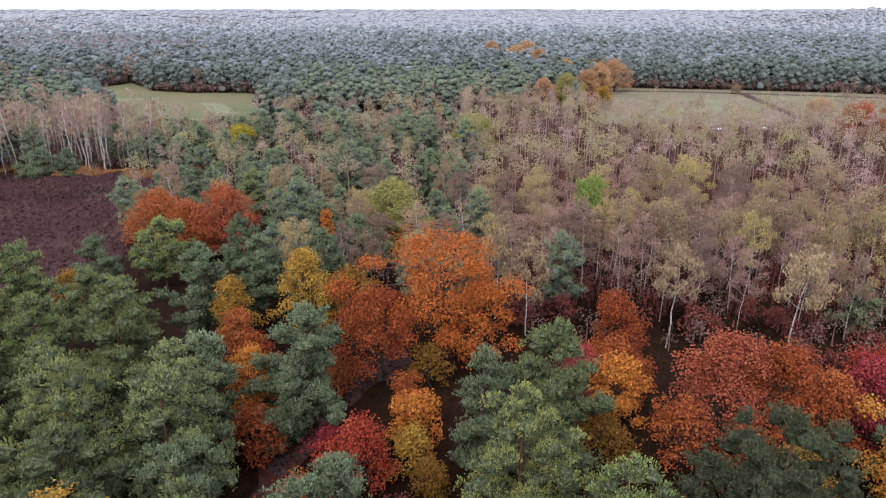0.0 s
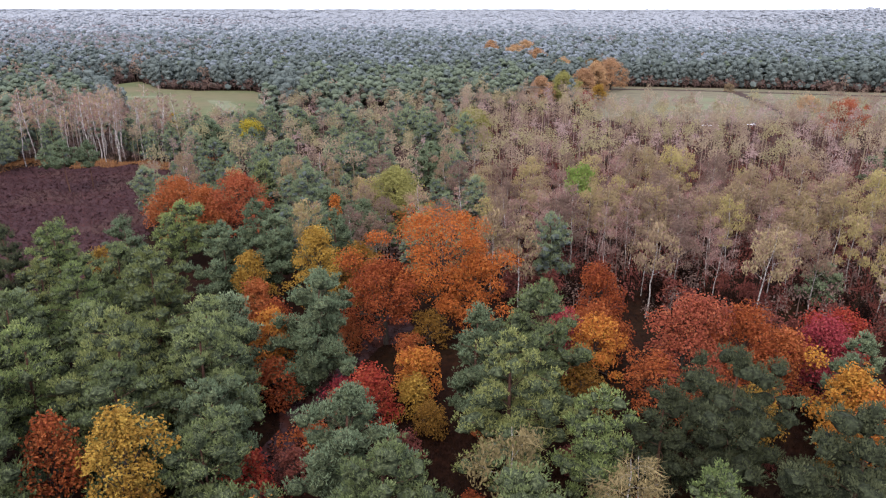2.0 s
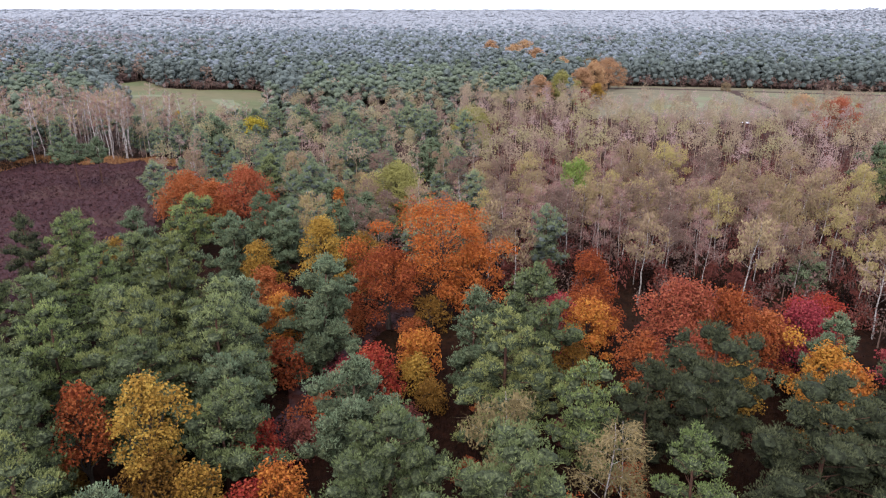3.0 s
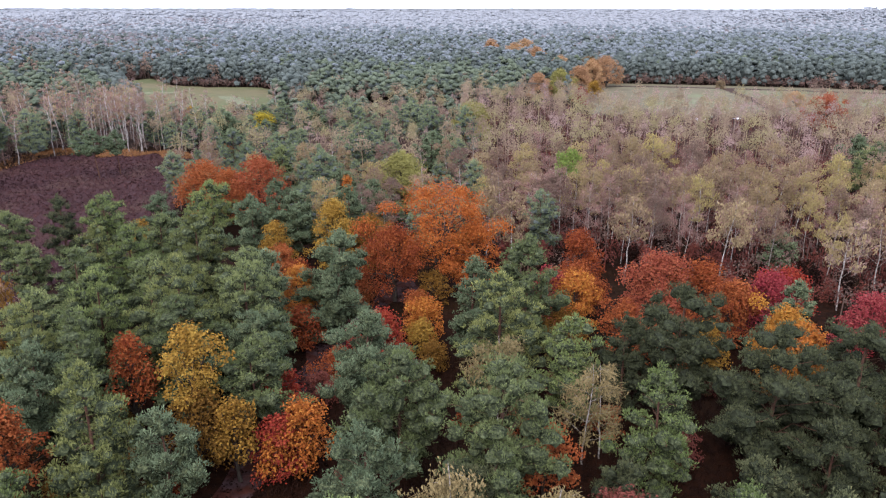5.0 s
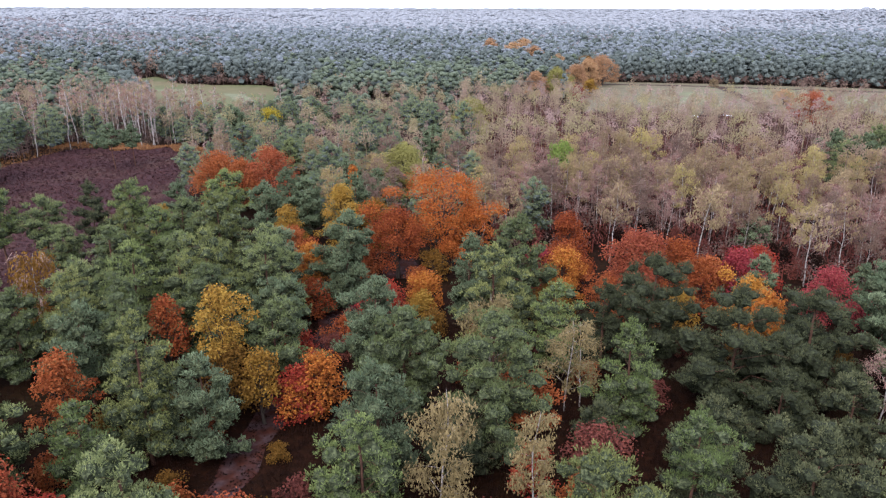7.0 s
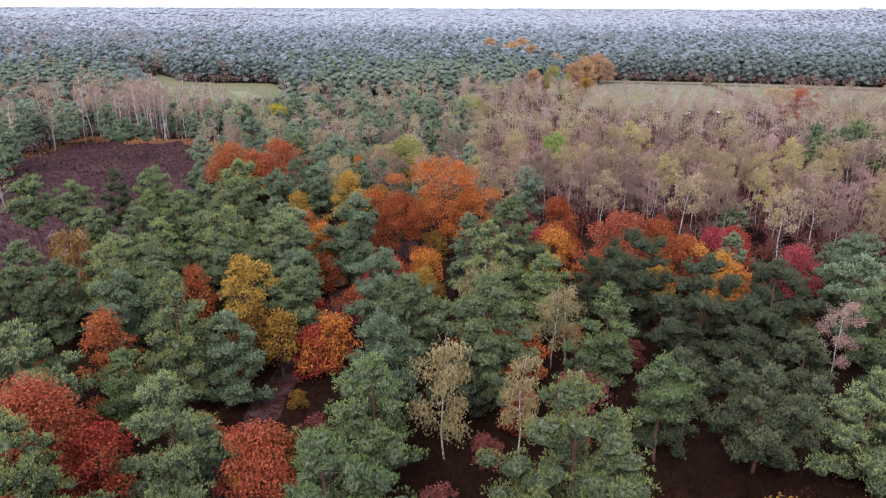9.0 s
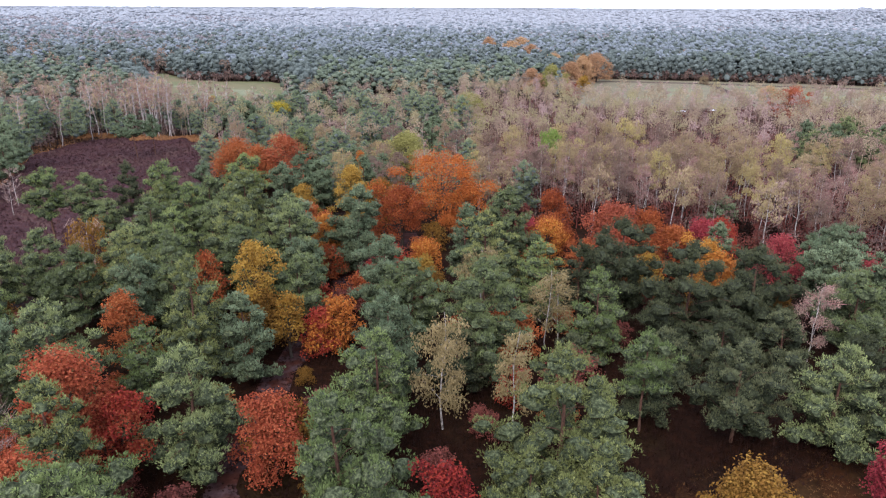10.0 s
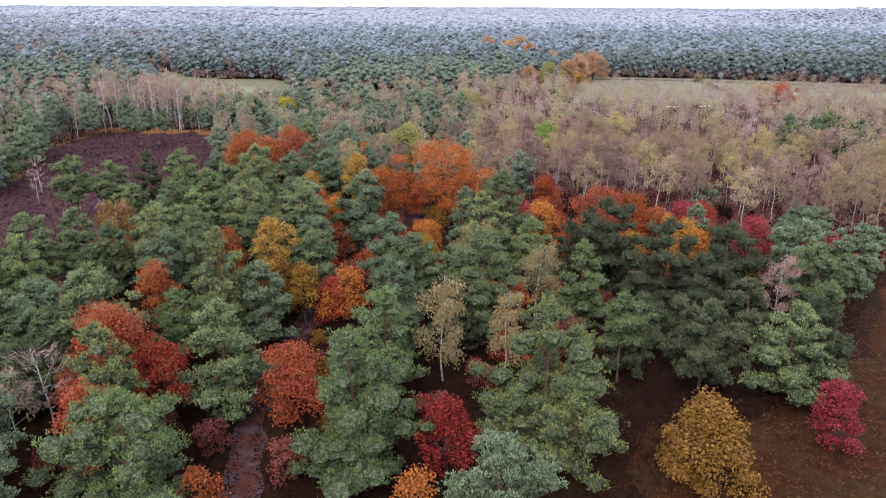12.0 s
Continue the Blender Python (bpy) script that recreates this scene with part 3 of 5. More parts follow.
def inside(x, y, poly):
    hit = False
    for (x0, y0), (x1, y1) in zip(poly, poly[1:] + poly[:1]):
        if (y0 > y) != (y1 > y) and x < (x1 - x0) * (y - y0) / (y1 - y0) + x0:
            hit = not hit
    return hit


def rise(x, y):
    """The land rises gently towards the horizon, with a low wooded hill to the east and a lower one to the north-west."""
    far = np.clip((np.asarray(y) - 1300) / 3000, 0, 1)
    return 25 * far * far * (3 - 2 * far) + 29 * np.exp(-((x - 1080) / 330) ** 2 - ((y - 1800) / 260) ** 2) + 18 * np.exp(-((x + 800) / 400) ** 2 - ((y - 2000) / 350) ** 2)


def in_view(x, y, margin=14):
    return abs(x) < 0.66 * (y + 64) + margin


# ---- ground ----
def make_ground():
    xs = np.unique(np.concatenate([np.linspace(-4800, 4800, 49), np.linspace(-600, 600, 25), np.linspace(600, 1600, 26), np.linspace(-1600, -600, 21)]))
    ys = np.unique(np.concatenate([np.linspace(-1500, 4900, 33), np.linspace(1200, 2600, 36), np.linspace(-200, 800, 21)]))
    gx, gy = np.meshgrid(xs, ys)
    v = np.stack([gx, gy, rise(gx, gy)], -1).reshape(-1, 3)
    w = len(xs)
    i = (np.arange(len(ys) - 1)[:, None] * w + np.arange(w - 1)[None]).ravel()
    f = np.concatenate([np.stack([i, i + 1, i + w + 1], 1), np.stack([i, i + w + 1, i + w], 1)])
    return tagged(new("ground", mesh_of("ground", v, f, SOIL_SHADED)), "forest floor covered in brown fallen leaves, tree shade put into its colour", "ground", kind="structure")


make_ground()


def sheet(name, outline, material, z, label, category, rough=1.5, depth=0.12):
    """A patch of another ground cover with a ragged edge, lying on the ground."""
    rng = next_rng()
    pts = []
    for (x0, y0), (x1, y1) in zip(outline, outline[1:] + outline[:1]):
        n = max(2, int(math.hypot(x1 - x0, y1 - y0) / (rough * 2.2)))
        for k in range(n):
            t = k / n
            pts.append((x0 + (x1 - x0) * t + rng.normal(0, rough * 0.4), y0 + (y1 - y0) * t + rng.normal(0, rough * 0.4)))
    bm = bmesh.new()
    top = [bm.verts.new((x, y, z)) for x, y in pts]
    low = [bm.verts.new((x, y, z - depth)) for x, y in pts]
    bm.faces.new(top)
    for k in range(len(pts)):
        j = (k + 1) % len(pts)
        bm.faces.new((top[j], top[k], low[k], low[j]))
    bmesh.ops.triangulate(bm, faces=bm.faces[:])
    bmesh.ops.recalc_face_normals(bm, faces=bm.faces[:])
    me = bpy.data.meshes.new(name)
    bm.to_mesh(me)
    bm.free()
    me.materials.append(material)
    return tagged(new(name, me), label, category, kind="structure")


def strip(line, width):
    left, right = [], []
    for i, (x, y) in enumerate(line):
        (x0, y0), (x1, y1) = line[max(0, i - 1)], line[min(len(line) - 1, i + 1)]
        d = math.hypot(x1 - x0, y1 - y0)
        nx, ny = -(y1 - y0) / d * width / 2, (x1 - x0) / d * width / 2
        left.append((x + nx, y + ny))
        right.append((x - nx, y - ny))
    return left + right[::-1]


TRAIL = [(-18, -40), (-18.5, -22), (-19.5, -5), (-21.5, 6), (-22, 18), (-20.5, 32), (-18.5, 48), (-17, 60), (-12, 74), (-7, 86)]
sheet("heath", HEATH_EDGE, HEATH, 0.10, "dark purple-brown heath of faded heather", "heath", 2.5)
sheet("meadow", FIELD_WEST, MEADOW, 0.10, "dull green mown meadow between the woods", "meadow", 3)
sheet("rough_grass", [(-128, 276), (-122, 300), (-98, 296), (-82, 300), (-80, 262), (-92, 256), (-104, 256)], BRACKEN, 0.15, "rough brown grass and bracken before the meadow", "grass", 3)
sheet("meadow", FIELD_EAST, WET_MEADOW, 0.10, "wet meadow with brownish autumn grass", "meadow", 3)
sheet("glade", GLADE, BRACKEN, 0.08, "open glade of orange-brown dead bracken", "glade", 5)
sheet("path", strip(TRAIL, 4.4), PATH, 0.06, "sandy forest path strewn with red leaves", "path", 1.3)
sheet("clearing", CLEARING, PATH, 0.09, "small bare sandy clearing on the path", "clearing", 0.8)
sheet("heath_track", strip([(-120, 68), (-98, 66), (-84, 69), (-70, 72), (-58, 70)], 2.6), PATH, 0.14, "pale sandy track across the heath", "path", 0.7)
sheet("ditch", strip([(96, 408), (130, 404), (168, 394), (240, 372), (330, 345), (420, 318)], 5), DITCH, 0.15, "dark muddy ditch along the wood's edge", "ditch", 1)
sheet("ditch", strip([(154, 300), (160, 340), (166, 394)], 5), DITCH, 0.16, "dark ditch with reeds between two meadows", "ditch", 1)
for outline, z in (([(-122, 352), (-108, 350), (-100, 330), (-94, 318), (-100, 312), (-108, 326), (-116, 342)], 0.13),
                   ([(-190, 362), (-172, 372), (-150, 372), (-150, 366), (-172, 362), (-186, 354)], 0.13),
                   ([(100, 330), (128, 344), (140, 330), (126, 314), (108, 316)], 0.13), ([(190, 338), (250, 330), (330, 310), (330, 300), (240, 312), (190, 322)], 0.13)):
    sheet("grass_patch", outline, PALE_GRASS, z, "pale bleached patch of meadow grass", "grass", 2.6)
for outline in ([(104, 273), (108, 277), (113, 276), (111, 271)], [(123, 276), (126, 279), (129, 278), (127, 274)]):
    sheet("pond", outline, WATER, 0.12, "small pond that mirrors the white sky", "pond", 0.6)

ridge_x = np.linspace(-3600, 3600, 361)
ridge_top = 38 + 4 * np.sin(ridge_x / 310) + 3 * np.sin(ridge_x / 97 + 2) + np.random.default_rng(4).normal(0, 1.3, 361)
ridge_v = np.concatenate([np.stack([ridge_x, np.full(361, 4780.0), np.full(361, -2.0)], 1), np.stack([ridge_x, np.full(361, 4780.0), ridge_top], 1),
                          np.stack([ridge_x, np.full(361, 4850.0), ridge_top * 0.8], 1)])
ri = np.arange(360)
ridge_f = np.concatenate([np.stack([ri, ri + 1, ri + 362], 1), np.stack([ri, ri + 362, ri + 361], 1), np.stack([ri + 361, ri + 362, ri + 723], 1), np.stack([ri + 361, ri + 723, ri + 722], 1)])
tagged(new("backdrop", mesh_of("backdrop", ridge_v, ridge_f, RIDGE_HAZE_GLOW)), "line of woods on the horizon, glowing pale in place of haze", "backdrop", kind="structure")

# ---- pines of the near wood, from the camera's end outwards ----
pine(4.9, -15.0, 13.0, 4.8, "dome", PINE_BLUE, 0.4)
pine(-8.2, -4.0, 16.6, 6.3, "tower", PINE_FRESH, 0.12)
pine(-28.4, -9.0, 13.2, 7.6, "dome", PINE_FRESH, 0.2)
pine(11.6, 6.5, 15.4, 7.6, "dome", PINE_OLIVE, 0.02)
pine(13.6, -1.4, 9.0, 4.6, "dome", PINE_OLIVE, 0.05)
pine(8.2, 0.6, 8.4, 4.0, "dome", PINE_OLIVE, 0.05)
pine(-24.6, 8.4, 14.4, 5.4, "dome", PINE, 0.2)
pine(-35.4, 2.0, 14.7, 4.2, "tower", PINE_OLIVE, 0.25)
pine(-6.6, 12.6, 14.2, 4.6, "tower", PINE_FRESH, 0.25)
pine(-6.0, 20.0, 15.3, 3.9, "dome", PINE_BLUE, 0.35)
pine(22.4, 16.0, 12.3, 3.7, "flat", PINE_FRESH, 0.55, lean=(0.03, 0))
pine(23.5, 18.5, 8.5, 3.6, "dome", PINE_DARK, 0.25)
pine(32.0, 14.0, 12.1, 5.5, "flat", PINE_DARK, 0.35)
pine(42.4, 13.5, 12.1, 5.7, "dome", PINE, 0.1)
pine(46.5, 12.5, 9.0, 3.6, "dome", PINE_DARK, 0.2)
pine(-43.2, 17.5, 15.3, 5.2, "dome", PINE, 0.3)
pine(-50.8, 17.5, 13.2, 5.0, "dome", PINE_BLUE, 0.3)
pine(-30.2, 25.5, 17.6, 3.9, "tower", PINE_OLIVE, 0.2)
pine(-34.0, 20.0, 11.0, 3.2, "dome", PINE_FRESH, 0.3)
pine(-24.8, 26.8, 12.2, 3.8, "dome", PINE_BLUE, 0.2)
pine(5.2, 27.5, 16.6, 5.6, "dome", PINE, 0.42)
pine(2.0, 23.5, 9.0, 4.0, "dome", PINE_DARK, 0.25)
pine(20.6, 32.6, 13.4, 3.8, "tower", PINE_FRESH, 0.3)
pine(55.5, 34.0, 12.6, 5.4, "flat", PINE, 0.35)
pine(-4.5, 34.5, 13.9, 4.8, "flat", PINE, 0.4)
pine(-37.0, 37.0, 17.0, 3.6, "tower", PINE, 0.25)
pine(-47.3, 48.5, 14.2, 4.8, "flat", PINE, 0.45)
pine(-45.0, 42.5, 15.4, 4.0, "dome", PINE_OLIVE, 0.4)
pine(34.2, 38.0, 15.2, 7.0, "dome", PINE_DARK, 0.02)
# The next five low dark pines are added to darken the open floor.
pine(36.6, 30.6, 9.0, 4.2, "dome", PINE_DARK, 0.02)
pine(28.4, 26.0, 8.0, 3.8, "dome", PINE_DARK, 0.02)
pine(43.6, 28.4, 9.4, 4.4, "dome", PINE_DARK, 0.02)
pine(51.0, 24.0, 8.4, 4.0, "dome", PINE_DARK, 0.02)
pine(16.4, 27.6, 6.6, 3.0, "dome", PINE_DARK, 0.02)
pine(45.0, 41.0, 13.6, 6.6, "dome", PINE_DARK, 0.02)
pine(-8.2, 42.0, 14.5, 5.2, "flat", PINE_BLUE, 0.45)
pine(-20.4, 40.5, 12.2, 4.6, "flat", PINE, 0.4)
pine(14.0, 43.6, 13.6, 3.5, "dome", PINE_FRESH, 0.4)
pine(20.6, 45.6, 12.6, 3.2, "dome", PINE_DARK, 0.35)
pine(26.4, 45.5, 16.4, 5.6, "flat", PINE_DARK, 0.15)
pine(-29.4, 45.0, 15.2, 5.2, "dome", PINE, 0.3)
pine(-21.4, 46.5, 12.8, 4.6, "flat", PINE_BLUE, 0.35)
pine(6.6, 49.5, 16.2, 5.2, "dome", PINE_OLIVE, 0.25)
pine(-31.2, 50.0, 18.0, 5.6, "dome", PINE_OLIVE, 0.3)
pine(-23.6, 50.5, 17.2, 4.8, "dome", PINE, 0.3)
pine(45.4, 57.0, 12.2, 3.4, "tower", PINE_BLUE, 0.2)
pine(-25.0, 56.0, 17.0, 5.0, "dome", PINE, 0.35)
pine(3.6, 59.5, 14.6, 3.4, "dome", PINE_BLUE, 0.35)
pine(10.6, 58.5, 17.8, 5.2, "dome", PINE, 0.35)
pine(-38.0, 58.0, 15.0, 4.8, "dome", PINE, 0.3)
pine(-24.6, 63.5, 14.2, 3.8, "dome", PINE_BLUE, 0.3)
pine(-15.4, 66.5, 15.8, 5.6, "dome", PINE_BLUE, 0.25, lean=(0.04, 0))
pine(-35.0, 68.0, 17.8, 5.4, "dome", PINE_OLIVE, 0.3)
pine(-46.8, 72.0, 14.8, 4.6, "dome", PINE_FRESH, 0.35)
pine(-40.0, 78.0, 14.0, 4.6, "dome", PINE, 0.3)
pine(-62.0, 72.0, 11.8, 3.4, "flat", PINE, 0.45)
pine(-77.0, 79.5, 15.6, 4.6, "flat", PINE_FRESH, 0.58)
pine(-70.0, 80.5, 14.6, 3.6, "flat", PINE, 0.55)
pine(-63.6, 85.0, 16.0, 2.8, "dome", PINE_DARK, 0.4)
pine(-57.0, 87.0, 15.4, 4.0, "flat", PINE_FRESH, 0.45)
pine(-33.0, 89.0, 15.0, 4.6, "dome", PINE_BLUE, 0.3)
pine(-27.0, 96.0, 14.0, 4.4, "dome", PINE_BLUE, 0.3)
pine(-17.0, 95.0, 15.0, 4.6, "dome", PINE_BLUE, 0.3)
pine(-47.0, 110.0, 12.4, 5.6, "dome", PINE_FRESH, 0.25)
pine(-33.4, 108.5, 13.2, 4.4, "dome", PINE_BLUE, 0.3)
pine(-22.0, 120.0, 12.6, 5.2, "dome", PINE_BLUE, 0.25)
pine(-15.0, 113.0, 12.0, 4.6, "dome", PINE_BLUE, 0.25)
pine(-39.0, 139.0, 14.0, 3.8, "tower", PINE, 0.35)
pine(-3.8, 158.0, 14.2, 6.4, "flat", PINE_BLUE, 0.25)
pine(-96.0, 164.0, 13.5, 4.2, "dome", PINE_BLUE, 0.72)
pine(-92.4, 169.0, 12.6, 3.4, "dome", PINE_BLUE, 0.72)
pine(-70.0, 200.0, 13.0, 5.2, "dome", PINE_BLUE, 0.2)
pine(-46.8, 224.0, 12.4, 6.4, "dome", PINE_BLUE, 0.25)
pine(102.0, 139.0, 13.6, 4.6, "dome", PINE, 0.4)
pine(110.0, 145.0, 14.6, 5.0, "flat", PINE_BLUE, 0.4)
pine(118.5, 140.0, 13.8, 4.8, "dome", PINE, 0.4)
pine(107.0, 154.0, 14.2, 4.4, "dome", PINE_BLUE, 0.4)
pine(117.0, 152.0, 14.4, 5.2, "flat", PINE, 0.4)
pine(127.0, 149.0, 13.6, 5.0, "dome", PINE_BLUE, 0.4)
pine(124.0, 163.0, 14.0, 4.8, "flat", PINE, 0.4)
pine(73.7, 70.0, 8.2, 3.8, "dome", PINE_BLUE, 0.15)
pine(66.0, 66.0, 7.6, 3.4, "dome", PINE_BLUE, 0.15)
pine(60.0, 92.0, 7.4, 3.6, "dome", PINE_BLUE, 0.15)

pine(-55.0, 78.0, 13.2, 4.2, "dome", PINE_OLIVE, 0.3)
pine(-50.5, 63.5, 14.4, 4.4, "dome", PINE, 0.3)
pine(-53.5, 70.5, 11.6, 3.6, "tower", PINE_BLUE, 0.3)
pine(-47.5, 85.0, 13.0, 4.4, "flat", PINE, 0.35)
pine(-54.0, 102.0, 12.0, 4.2, "dome", PINE_BLUE, 0.3)
pine(-61.0, 48.0, 13.6, 4.4, "dome", PINE, 0.3)
pine(-113.5, 126.0, 14.0, 4.6, "dome", PINE_BLUE, 0.4)
pine(-122.0, 141.0, 14.4, 4.8, "dome", PINE_BLUE, 0.4)
pine(-131.0, 152.0, 14.6, 4.8, "tower", PINE, 0.4)
pine(-113.0, 112.0, 11.0, 3.6, "dome", PINE, 0.35)

# ---- oaks in autumn colour ----
oak(-2.5, -9.0, 5.2, 2.5, OAK_ORANGE, 0.15, 1.2)
oak(-23.0, -7.5, 4.2, 2.2, OAK_RUST, 0.15, 1.2)
oak(0.6, -2.2, 8.8, 2.9, OAK_RED, 0.15, 1.2)
oak(26.6, -3.0, 9.4, 4.8, OAK_OCHRE, 0.0, 1.1, "tower", 0.27, 3.0)
oak(42.6, 2.2, 8.0, 2.3, OAK_CRIMSON, 0.05, 1.4, dense=1.5)
oak(-34.0, -4.6, 11.6, 3.0, OAK_VERMILION, 0.3, 1.3)
oak(-37.0, 8.0, 13.8, 5.8, OAK_VERMILION, 0.05, 1.2, dense=1.2)
oak(-32.5, 9.0, 9.0, 3.4, OAK_RED, 0.1, 1.1)
oak(-16.8, 8.4, 9.0, 4.2, OAK_VERMILION, 0.1, 1.3, dense=1.3)
oak(-16.4, 11.0, 7.0, 3.0, OAK_OCHRE, 0.15, 1.1)
oak(-40.4, 29.0, 11.4, 2.8, OAK_RUST, 0.3)
oak(15.6, 23.0, 7.0, 3.2, BRUSH, 0.1, dense=0.7)
oak(9.8, 31.0, 8.2, 2.8, OAK_RUST, 0.2)
oak(-20.4, 33.0, 9.8, 2.3, OAK_YELLOW, 0.4)
oak(-14.4, 34.4, 8.8, 3.2, OAK_ORANGE, 0.15)
oak(-16.2, 33.6, 7.4, 2.6, OAK_RED, 0.1)
oak(-25.6, 37.0, 15.4, 3.2, OAK_YELLOW, 0.55)
oak(-24.6, 34.6, 9.6, 3.0, OAK_OCHRE, 0.15, dense=0.7)
oak(-33.6, 40.6, 12.8, 2.1, OAK_RUST, 0.5)
oak(42.2, 52.6, 10.9, 4.0, OAK_GOLD, 0.2)
oak(43.6, 50.6, 9.6, 3.2, OAK_ORANGE, 0.2)
oak(-18.0, 45.0, 6.0, 3.0, OAK_RED, 0.1)
oak(-8.2, 57.2, 8.2, 3.8, OAK_RED, 0.08)
oak(-3.0, 60.0, 5.4, 2.6, OAK_YELLOW, 0.1)
oak(-2.8, 64.2, 7.0, 3.2, OAK_ORANGE, 0.1)
oak(66.0, 51.0, 9.2, 4.6, OAK_CRIMSON, 0.1)
oak(58.0, 60.6, 9.2, 4.0, OAK_CRIMSON, 0.1)
oak(62.0, 54.0, 7.0, 3.6, OAK_CRIMSON, 0.08)
oak(45.2, 64.6, 10.8, 5.0, OAK_CRIMSON, 0.1)
oak(51.0, 70.0, 9.4, 4.4, OAK_RED, 0.1)
oak(40.0, 62.6, 10.2, 3.6, OAK_RUST, 0.1)
oak(36.0, 64.6, 12.6, 4.6, OAK_RUST, 0.1)
oak(29.2, 64.8, 13.7, 5.4, OAK_PINK, 0.1)
oak(24.6, 61.0, 8.0, 3.6, OAK_RUST, 0.08, dense=0.7)
oak(30.0, 57.0, 7.0, 3.6, OAK_RUST, 0.08, dense=0.7)
oak(33.0, 53.6, 8.4, 2.8, OAK_YELLOW, 0.1)
oak(18.8, 66.6, 10.2, 3.6, OAK_ORANGE, 0.12)
oak(20.6, 73.0, 9.2, 4.0, OAK_RUST, 0.12)
oak(21.6, 78.0, 12.4, 3.9, OAK_RUST, 0.15)
oak(15.2, 70.4, 9.4, 2.8, OAK_CRIMSON, 0.1)
oak(16.2, 60.6, 7.2, 3.4, OAK_OCHRE, 0.08, dense=0.7)
oak(-21.0, 67.4, 10.6, 3.1, OAK_ORANGE, 0.12)
oak(-19.6, 62.4, 6.4, 3.0, OAK_RUST, 0.08)
oak(-22.0, 74.0, 9.2, 2.6, OAK_RUST, 0.15)
oak(-28.6, 86.6, 11.2, 2.9, OAK_YELLOW, 0.2)
oak(-26.6, 81.6, 9.0, 2.4, OAK_RUST, 0.15)
oak(-18.6, 87.0, 15.0, 3.9, OAK_YELLOW, 0.25)
oak(-8.0, 78.6, 13.2, 6.0, OAK_RUST, 0.4, 1.1, "dome", dense=1.8)
oak(-0.4, 84.6, 18.9, 9.0, OAK_COPPER, 0.3, 1.1, "flat", dense=2.0)
oak(4.6, 81.4, 13.0, 4.4, OAK_COPPER, 0.25)
oak(-12.6, 88.6, 12.0, 3.6, OAK_OCHRE, 0.25)
oak(-9.4, 126.0, 15.2, 6.2, OAK_LIME, 0.2, 0.8, dense=1.6)
oak(-20.3, 116.0, 12.2, 1.5, OAK_ORANGE, 0.5, 0.8)
oak(-52.6, 124.6, 13.8, 6.0, OAK_RUST, 0.15, 0.8)
oak(-47.0, 122.6, 12.4, 4.4, OAK_RUST, 0.15, 0.8)
oak(-41.0, 124.6, 14.8, 6.2, OAK_VERMILION, 0.15, 0.8)
oak(-56.0, 96.0, 8.6, 2.6, OAK_YELLOW, 0.2, dense=0.7)
oak(-61.7, 176.0, 9.4, 3.4, OAK_RUST, 0.2, 0.7)
oak(-63.2, 215.0, 11.4, 4.8, OAK_BRIGHT, 0.2, 0.6)
oak(-90.2, 224.0, 12.2, 2.6, OAK_YELLOW, 0.4, 0.6)
oak(9.8, 217.0, 14.6, 7.0, OAK_LIME, 0.15, 0.5, dense=1.6)
oak(144.0, 240.0, 15.0, 8.2, OAK_PINK, 0.15, 0.7, "flat", dense=1.8)
oak(167.0, 312.0, 8.0, 5.4, OAK_FADED, 0.04, 0.4, dense=1.2)
oak(162.0, 392.0, 5.4, 3.2, BIRCH_TAN, 0.04, 0.4)
oak(176.0, 302.0, 6.4, 4.0, BIRCH_TAN, 0.04, 0.4)
oak(97.0, 402.0, 18.4, 9.0, OAK_FADED, 0.08, 0.4)
oak(85.0, 388.0, 17.4, 7.6, OAK_FADED, 0.05, 0.4, dense=1.8)
oak(90.0, 420.0, 17.0, 8.0, OAK_OCHRE, 0.08, 0.4)
oak(73.0, 360.0, 16.0, 7.6, OAK_FADED, 0.05, 0.4, dense=1.8)
oak(60.0, 346.0, 15.4, 8.6, OAK_LIME, 0.05, 0.4, dense=1.8)
oak(48.0, 338.0, 13.8, 6.6, OAK_FADED, 0.05, 0.4, dense=1.6)
oak(78.0, 345.0, 9.6, 4.0, OAK_YELLOW, 0.08, 0.4)
oak(76.0, 448.0, 16.0, 8.0, OAK_FADED, 0.1, 0.3)
oak(69.0, 520.0, 18.0, 8.0, OAK_FADED, 0.1, 0.25)
oak(56.0, 560.0, 19.0, 8.0, OAK_FADED, 0.1, 0.2)
oak(69.0, 602.0, 20.0, 8.0, OAK_FADED, 0.1, 0.2)
oak(40.0, 604.0, 20.0, 8.0, OAK_FADED, 0.1, 0.2)
oak(66.0, 318.0, 9.0, 4.6, OAK_CRIMSON, 0.1, 0.5)

oak(-4.2, 72.6, 4.6, 2.4, OAK_RUST, 0.05)
oak(-13.0, 76.4, 5.2, 2.6, OAK_RUST, 0.05, dense=0.7)
oak(-1.6, 77.0, 6.2, 2.8, OAK_OCHRE, 0.05, dense=0.7)
oak(-11.6, 62.0, 4.4, 2.4, OAK_CRIMSON, 0.05)
oak(-13.6, 52.0, 5.0, 2.6, OAK_RUST, 0.05, dense=0.7)
oak(-16.6, 40.0, 4.6, 2.2, OAK_RED, 0.05)
oak(-24.4, 16.6, 4.2, 2.0, OAK_RUST, 0.05, dense=0.7)
oak(12.8, 18.0, 4.6, 2.2, OAK_RUST, 0.05)
oak(8.4, 22.0, 5.0, 2.4, OAK_RED, 0.05)

# ---- single birches that stand out ----
birch(0.2, 16.2, 14.9, 3.0, BIRCH_OLIVE, 3000, 300, 0.2, 0.02, 1.6, 0.2, BIRCH_OLIVE, puffs=False)
